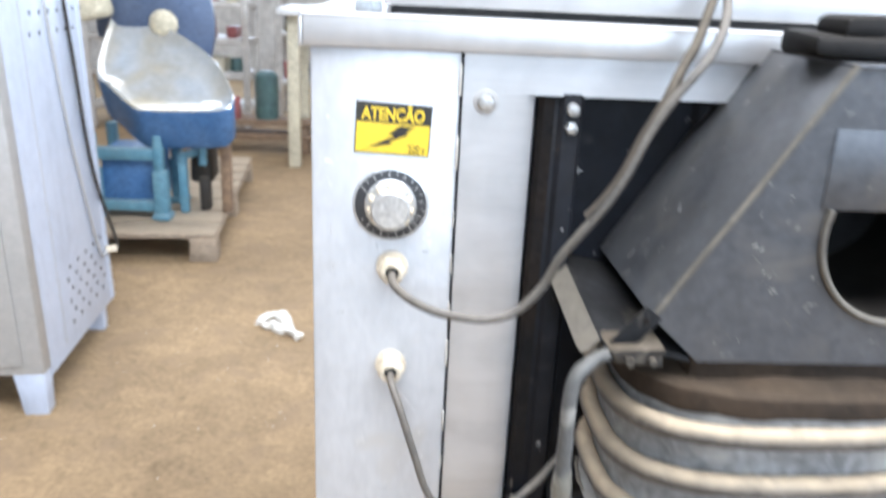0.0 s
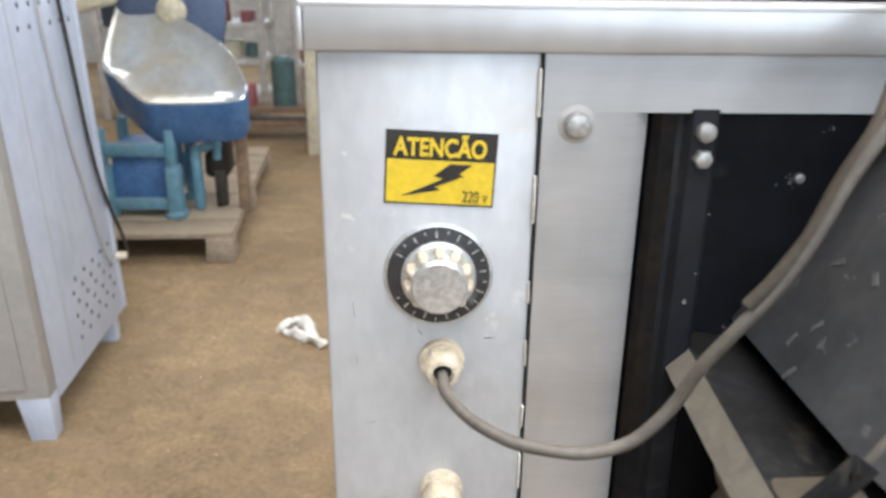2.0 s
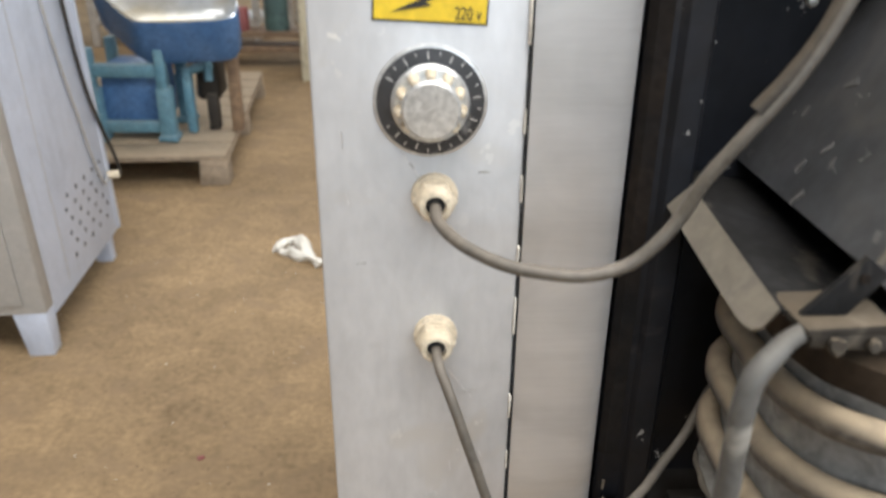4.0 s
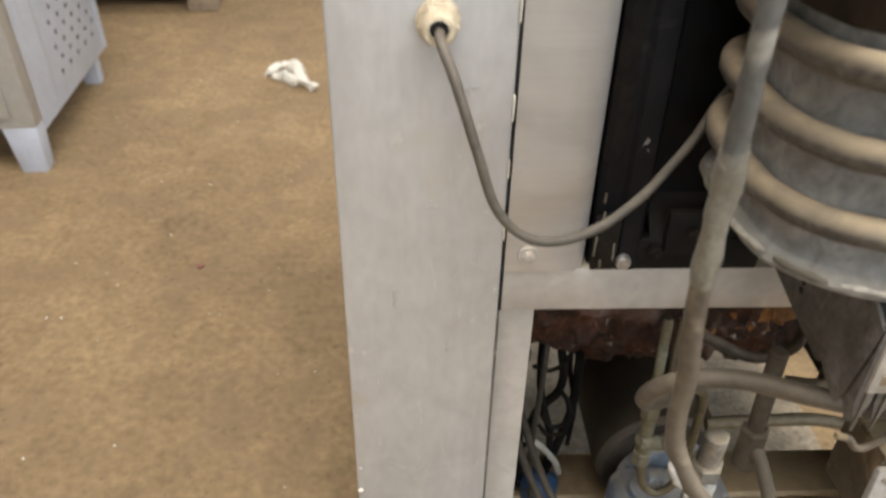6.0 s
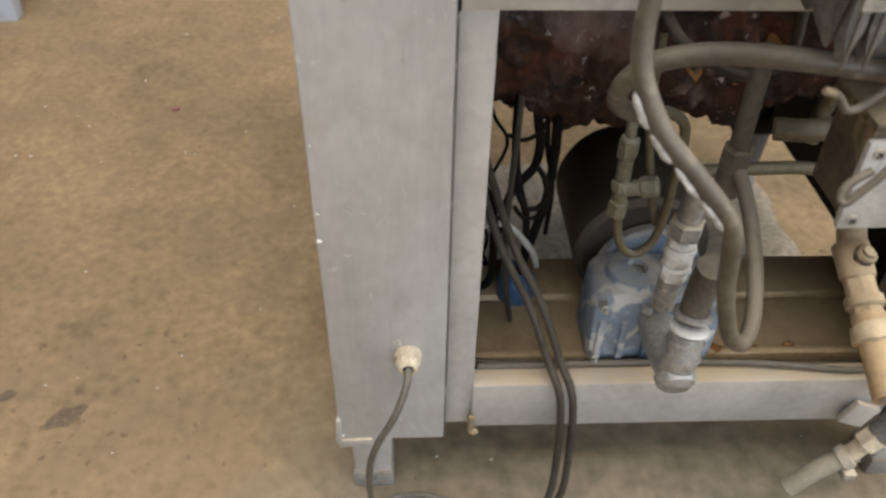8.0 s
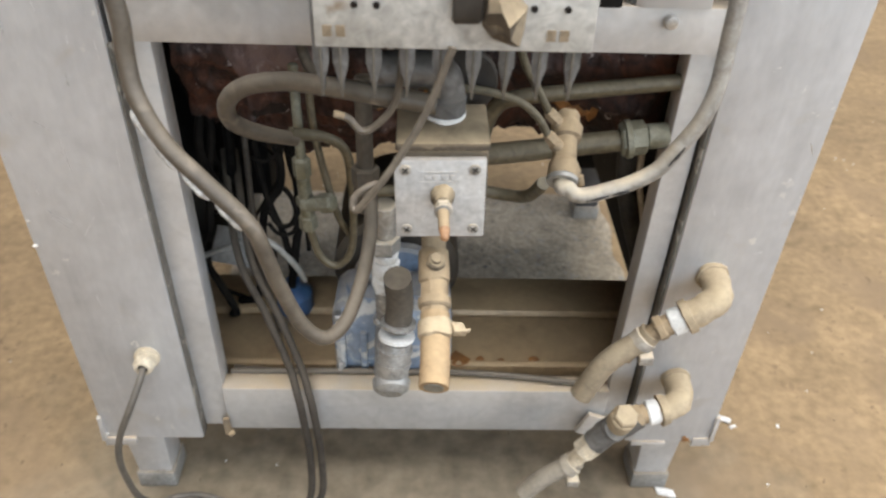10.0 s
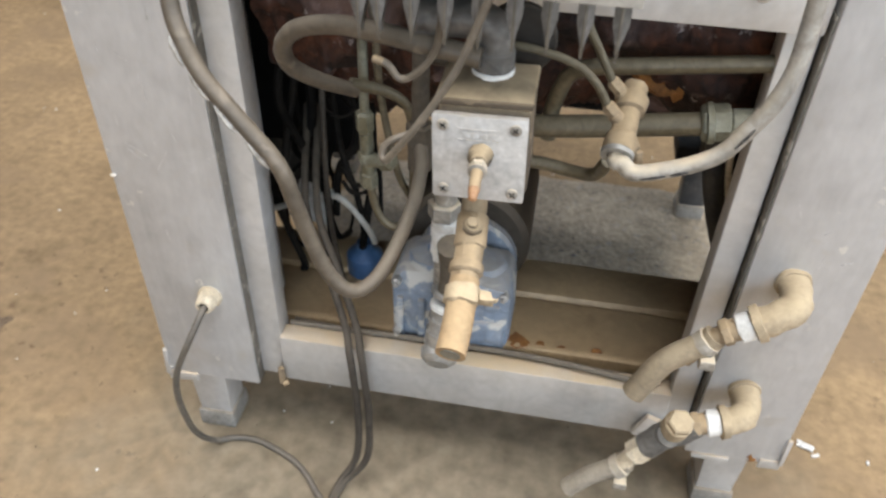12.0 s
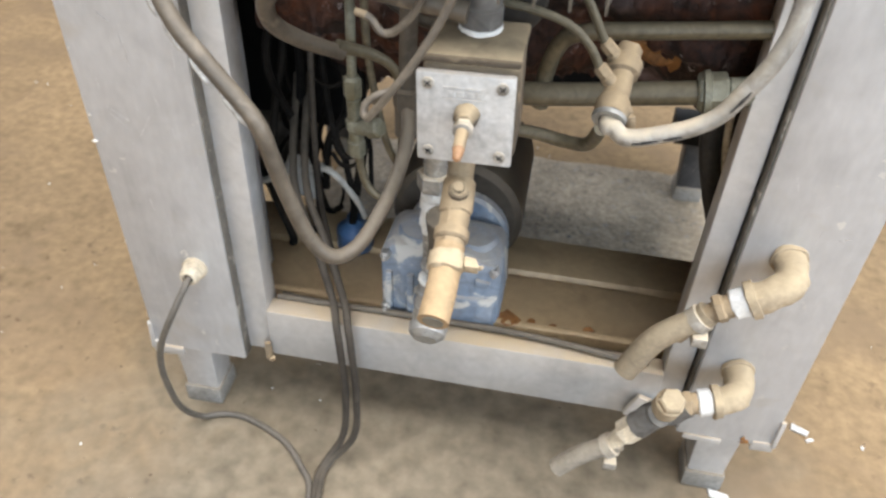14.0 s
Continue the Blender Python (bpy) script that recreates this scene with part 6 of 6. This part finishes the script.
solo("black_cable", sweep([flank_point(y, z) for y, z in ((0.53, 1.44), (0.55, 1.14), (0.58, 0.9), (0.60, 0.72), (0.64, 0.56), (0.71, 0.43), (0.77, 0.34), (0.80, 0.27), (0.77, 0.25))], 0.006, 10), DARKCABLE, "black cable hanging down the cabinet flank", "cable")
solo("grey_cable", sweep([flank_point(y, z, 0.006) for y, z in ((0.36, 1.44), (0.39, 1.1), (0.45, 0.75), (0.53, 0.5), (0.58, 0.36), (0.63, 0.28), (0.69, 0.29))], 0.004, 10), CABGREY, "thin grey cable along the cabinet flank", "cable")

# ---- pallet with the blue machine ----
pal = thing("wooden_pallet", (-1.3, 3.2, 0), "weathered dusty wooden pallet on the floor", "pallet")
TP = Matrix.Translation((-0.682, 2.64, 0)) @ pose(0, 0, 0, 0, 0, 4.2)


def pbox(*v, bevel=0.004):
    return rough_up(box(*v, bevel=bevel, m=TP), 9, 0.006)


for i in range(8):
    part("deck_board", pbox(-1.15, i * 0.195 + 0.002, 0.108, 0.0, i * 0.195 + 0.18, 0.132), PALLETW, pal)
for x in (-1.15, -0.63, -0.11):
    part("stringer", pbox(x, 0.0, 0.085, x + 0.11, 1.54, 0.108), PALLETW, pal)
    for y in (0.0, 0.7, 1.43):
        b = box(x, y, 0, x + 0.11, y + 0.11, 0.085, 0.004)
        for v in b.verts:
            if v.co.z < 0.04:
                v.co.x += (x + 0.055 - v.co.x) * -0.1
        b.transform(TP)
        part("block", b, PALLETW, pal)

bl = thing("bowl_cutter", (-1.15, 3.05, 0.132), "old blue enamel machine with tilted worn basin standing on the pallet", "machine")
part("base_panel", box(-1.37, 2.88, 0.20, -1.13, 3.12, 0.44, 0.012), BLUE, bl, "blue sheet panel between the legs")
for x, y in ((-1.135, 2.83), (-1.43, 2.83), (-1.135, 3.12), (-1.43, 3.12)):
    part("base_leg", rough_up(join(box(x, y, 0.132, x + 0.062, y + 0.07, 0.36, 0.012), box(x + 0.006, y + 0.004, 0.34, x + 0.05, y + 0.06, 0.52, 0.01), box(x - 0.008, y - 0.01, 0.132, x + 0.072, y + 0.08, 0.16, 0.008)), 14, 0.005, x + y), TEAL, bl, "teal cast iron leg")
part("base_shelf", box(-1.42, 2.842, 0.40, -1.09, 2.895, 0.455, 0.008), TEAL, bl, "teal cast iron rail")
part("base_foot", box(-1.42, 2.846, 0.165, -1.09, 2.90, 0.215, 0.008), TEAL, bl, "teal cast iron rail")
part("drive_box", rough_up(box(-1.02, 3.02, 0.26, -0.915, 3.2, 0.44, 0.03, 3), 14, 0.012), MOTOR, bl, "dark drive box")
part("lever_stand", rough_up(join(box(-1.055, 2.95, 0.132, -1.015, 3.0, 0.42, 0.008), rod((-1.035, 2.975, 0.40), (-0.93, 2.985, 0.43), 0.02), rod((-0.94, 2.97, 0.36), (-0.94, 2.97, 0.46), 0.018)), 16, 0.006), TEAL, bl, "teal lever bracket")
part("rear_leg", rough_up(box(-0.97, 3.0, 0.132, -0.925, 3.06, 0.30, 0.01), 12, 0.006), MOTOR, bl, "dark rear leg")
part("brown_post", box(-0.865, 2.98, 0.132, -0.82, 3.04, 0.52, 0.006), BROWNW, bl, "brown timber post")
# basin: a tilted rounded tray with a deep blue skirt
bm = bmesh.new()
outline = [(-1.36, 0.96), (-1.22, 0.945), (-1.02, 0.865), (-0.86, 0.77), (-0.775, 0.66), (-0.765, 0.61), (-0.80, 0.585), (-0.93, 0.575), (-1.12, 0.572), (-1.19, 0.585), (-1.31, 0.665), (-1.37, 0.72)]
outline = [(p.x, p.z) for p in smooth_path([Vector((x, 0, z)) for x, z in outline + outline[:1]], 4)][:-1]


def tilt(x, z, drop=0.0, inset=0.0):
    cx, cz = -1.08, 0.75
    x, z = x + (cx - x) * inset, z + (cz - z) * inset
    return (x, 2.80 + (z - 0.58) * 0.95 + drop * 0.35, z - drop)


rings = [[bm.verts.new(tilt(x, z, d, s)) for x, z in outline] for d, s in ((0.0, 0.0), (0.012, -0.004), (0.16, 0.03), (0.19, 0.08))]
for a, b in zip(rings, rings[1:]):
    for k in range(len(a)):
        bm.faces.new((a[k], a[(k + 1) % len(a)], b[(k + 1) % len(b)], b[k]))
bm.faces.new(rings[-1])
part("basin_skirt", bm, BLUE, bl, "deep blue enamel skirt")
bm = bmesh.new()
rings = [[bm.verts.new(tilt(x, z, d, s)) for x, z in outline] for d, s in ((0.0, 0.0), (-0.004, 0.02), (0.006, 0.05), (0.02, 0.12), (0.03, 0.35))]
for a, b in zip(rings, rings[1:]):
    for k in range(len(a)):
        bm.faces.new((a[k], a[(k + 1) % len(a)], b[(k + 1) % len(b)], b[k]))
bm.faces.new(rings[-1])
part("basin", bm, WORNPAN, bl, "worn shiny steel basin")
# half-round guard behind the basin
arc = [(-1.10 + 0.265 * math.cos(a), 0.985 + 0.34 * math.sin(a)) for a in np.linspace(-0.65, math.pi + 0.2, 28)]
part("guard", prism(arc, "y", 3.13, 3.17, 0.006), NAVY, bl, "dull navy half-round guard")
part("hub", turned([(0, 0), (0.06, 0), (0.065, 0.01), (0.05, 0.03), (0.02, 0.04), (0, 0.04)], (-1.06, 3.13, 0.985), (0, -1, 0), 24), CREAM, bl, "yellowed hub")
solo("white_sack", rough_up(box(-1.52, 2.95, 0.96, -1.18, 3.09, 1.06, 0.03, 3, m=Matrix.Translation((-1.35, 3, 1.0)) @ pose(0, 0, 0, 0, -16, 0) @ Matrix.Translation((1.35, -3, -1.0))), 12, 0.02), CREAM, "pale cardboard sheet lying on the blue machine", "cardboard")

bl.location += Vector((0.145, -0.01, 0.0))
for ob in bl.children:
    if ob.name.split(".")[0] in ("basin_skirt", "basin"):
        ob.location.z += 0.06
    if ob.name.split(".")[0] in ("guard", "hub"):
        ob.location += Vector((-0.06, 0.0, -0.01))

# ---- racks and benches far behind ----


def rack(x, y, w, d, levels, h, material, label):
    r = thing("storage_rack", (x + w / 2, y + d / 2, 0), label, "rack", "racks along the far side")
    for a in (x, x + w - 0.05):
        for b in (y, y + d - 0.05):
            part("rack_post", box(a, b, 0, a + 0.05, b + 0.05, h, 0.004), material, r)
    for z in levels:
        part("rack_shelf", box(x + 0.006, y + 0.006, z, x + w - 0.006, y + d - 0.006, z + 0.045, 0.004), material, r)
    return r


rack(-2.3, 5.6, 1.25, 0.5, (0.16, 0.42, 0.68, 0.95, 1.25), 1.5, RACKW, "pale steel storage rack holding loose parts")
rack(-0.95, 6.3, 2.2, 0.5, (0.3, 0.7, 1.1, 1.5), 1.9, RACKW, "pale steel storage rack holding loose parts")
rng = random.Random(21)
kinds = ((REDP, "red plastic crate on the rack", "crate"), (GREENP, "dark green machine part on the rack", "machine part"), (CREAM, "cream cardboard box on the rack", "box"),
         (MOTOR, "dark greasy machine part on the rack", "machine part"), (TABLETOP, "white carton on the rack", "box"), (NAVY, "navy plastic bin on the rack", "bin"))
for k, (x, y, z) in enumerate([(-2.2 + 0.16 * i, 5.72, 0.465 + 0.26 * j) for i in range(7) for j in range(3)] + [(-0.9 + 0.22 * i, 6.42, 0.345 + 0.4 * j) for i in range(9) for j in range(3)]):
    m_, la, ca = kinds[rng.randrange(6)]
    w, h = rng.uniform(0.06, 0.14), rng.uniform(0.06, 0.2 if z > 0.4 else 0.16)
    b = box(x, y, z, x + w, y + 0.25, z + h, 0.012, 2) if rng.random() < 0.6 else rod((x + w / 2, y + 0.1, z), (x + w / 2, y + 0.1, z + h), w / 2, w / 2.4, 16, 0.006)
    solo(ca.replace(" ", "_"), rough_up(b, 20, 0.006, k), m_, la, ca, "loose stock on the racks")
bench = thing("timber_bench", (-1.2, 5.3, 0), "low brown timber bench", "bench")
for z in (0.1, 0.2):
    part("bench_plank", box(-1.75, 4.9, z, -0.5, 5.1, z + 0.04, 0.006), BROWNW, bench)
for x in (-1.7, -0.6):
    part("bench_leg", box(x, 4.92, 0, x + 0.07, 5.08, 0.2, 0.006), BROWNW, bench)
tbl = thing("work_table", (0.1, 4.8, 0), "white-topped work table with cream legs", "table")
part("table_top", box(-0.66, 4.42, 0.975, 0.9, 5.15, 1.02, 0.008), TABLETOP, tbl, "white table top")
for x, y in ((-0.61, 4.5), (0.8, 4.5), (-0.61, 5.03), (0.8, 5.03)):
    part("table_leg", box(x, y, 0, x + 0.075, y + 0.075, 0.975, 0.005), CREAM, tbl, "cream painted leg")
solo("fire_red_tin", turned([(0, 0), (0.05, 0), (0.052, 0.01), (0.052, 0.14), (0.045, 0.15), (0, 0.15)], (-1.05, 4.95, 0.24), (0, 0, 1), 20), REDP, "red tin on the timber bench", "tin")
solo("green_canister", turned([(0, 0), (0.075, 0), (0.08, 0.02), (0.08, 0.3), (0.05, 0.33), (0, 0.33)], (-0.82, 4.98, 0.24), (0, 0, 1), 20), GREENP, "dark green canister on the timber bench", "canister")

# ---- on the floor ----
bm = rough_up(join(sweep([(-0.42, 2.07, 0.014), (-0.37, 2.13, 0.02), (-0.32, 2.09, 0.018), (-0.30, 2.01, 0.016), (-0.25, 1.95, 0.014)], [0.012, 0.022, 0.016, 0.02, 0.012], 9, 5), sweep([(-0.40, 2.05, 0.012), (-0.35, 2.04, 0.016), (-0.29, 1.98, 0.014)], [0.01, 0.02, 0.01], 8, 5)), 26, 0.022)
for v in bm.verts:
    v.co.z = max(v.co.z, 0.001)
bm.transform(Matrix.Translation((0.025, -0.088, 0)))
solo("crumpled_paper", bm, PAPER, "crumpled white paper scrap on the floor", "paper")
for p, r in (((-0.366, 0.138), 0.02), ((-0.46, 0.175), 0.01)):
    b = turned([(0, 0), (r, 0), (r * 0.8, 0.0025), (0, 0.003)], (0, 0, 0), (0, 0, 1), 18)
    b.transform(Matrix.Translation((p[0], p[1], 0)) @ pose(0, 0, 0, 0, 0, 35) @ Matrix.Diagonal((1.5, 0.75, 1, 1)))
    solo("oil_clot", rough_up(b, 60, 0.004), MARK, "dark dried clot on the concrete floor", "stain")
chips = [((0.859, 0.142), 0.011), ((0.742, 0.016), 0.012), ((0.872, 0.128), 0.005), ((0.722, -0.004), 0.005), ((0.94, 0.13), 0.004)]
for k, (p, r) in enumerate(chips):
    b = box(-r, -r * 0.45, 0.0, r, r * 0.45, r * 0.35, r * 0.1)
    b.transform(Matrix.Translation((p[0], p[1], 0.0005)) @ pose(0, 0, 0, 0, 0, -30 + 25 * k))
    b = rough_up(b, 70, r * 0.35, k)
    for v in b.verts:
        v.co.z = max(v.co.z, 0.0005)
    solo("paint_chip", b, CHIP, "white flake of paint on the floor", "paint flake", "paint flakes")
solo("red_speck", rough_up(rod((-0.39, 0.936, 0), (-0.39, 0.936, 0.004), 0.007, seg=10), 120, 0.003), REDP, "tiny red scrap on the floor", "scrap")
rng = random.Random(5)
bm = bmesh.new()
for i in range(500):
    x, y, r = rng.uniform(-1.2, 1.6), rng.uniform(-0.35, 3.2), rng.uniform(0.0008, 0.0024)
    vs = [bm.verts.new((x + r * math.cos(a) * rng.uniform(0.6, 1.3), y + r * math.sin(a) * rng.uniform(0.6, 1.3), 0.0)) for a in (0.3, 1.9, 3.4, 4.9)]
    top = bm.verts.new((x, y, r * 0.7))
    for k in range(4):
        bm.faces.new((vs[k], vs[(k + 1) % 4], top))
solo("grit", bm, MARK, "dark grit scattered over the floor", "grit", kind="stuff")
bm = bmesh.new()
for i in range(260):
    x, y, r = rng.uniform(-1.0, 1.6), rng.uniform(-0.35, 2.0), rng.uniform(0.001, 0.0028)
    vs = [bm.verts.new((x + r * math.cos(a) * rng.uniform(0.6, 1.3), y + r * math.sin(a) * rng.uniform(0.6, 1.3), 0.0)) for a in (0.3, 1.9, 3.4, 4.9)]
    top = bm.verts.new((x, y, r * 0.6))
    for k in range(4):
        bm.faces.new((vs[k], vs[(k + 1) % 4], top))
solo("pale_flakes", bm, CHIP, "small pale flakes scattered over the floor", "flakes", kind="stuff")

# rough gritty concrete in the machine's footprint; its grey stands in for shade
bm = bmesh.new()
rows = []
for i in range(67):
    row = []
    for k in range(57):
        x, y = 0.06 + 0.72 * i / 66, 0.205 + 0.53 * k / 56
        q = Vector((x * 55, y * 55, 0))
        edge = min(i, 66 - i, k, 56 - k)
        z = 0.0025 + 0.0022 * noise.noise(q) + 0.0014 * noise.noise(q * 2.3) if edge > 1 else (0.001 if edge else -0.001)
        wob = 0.012 * noise.noise(Vector((x * 14, y * 14, 5))) if edge < 3 else 0.0
        row.append(bm.verts.new((x + wob, y + wob, max(z, 0.0006) if edge else -0.001)))
    rows.append(row)
for a, b in zip(rows, rows[1:]):
    for k in range(56):
        bm.faces.new((a[k], b[k], b[k + 1], a[k + 1]))
solo("rough_concrete", bm, GRITBED, "rough gritty concrete under the machine, greyed for its shade", "floor", kind="structure")
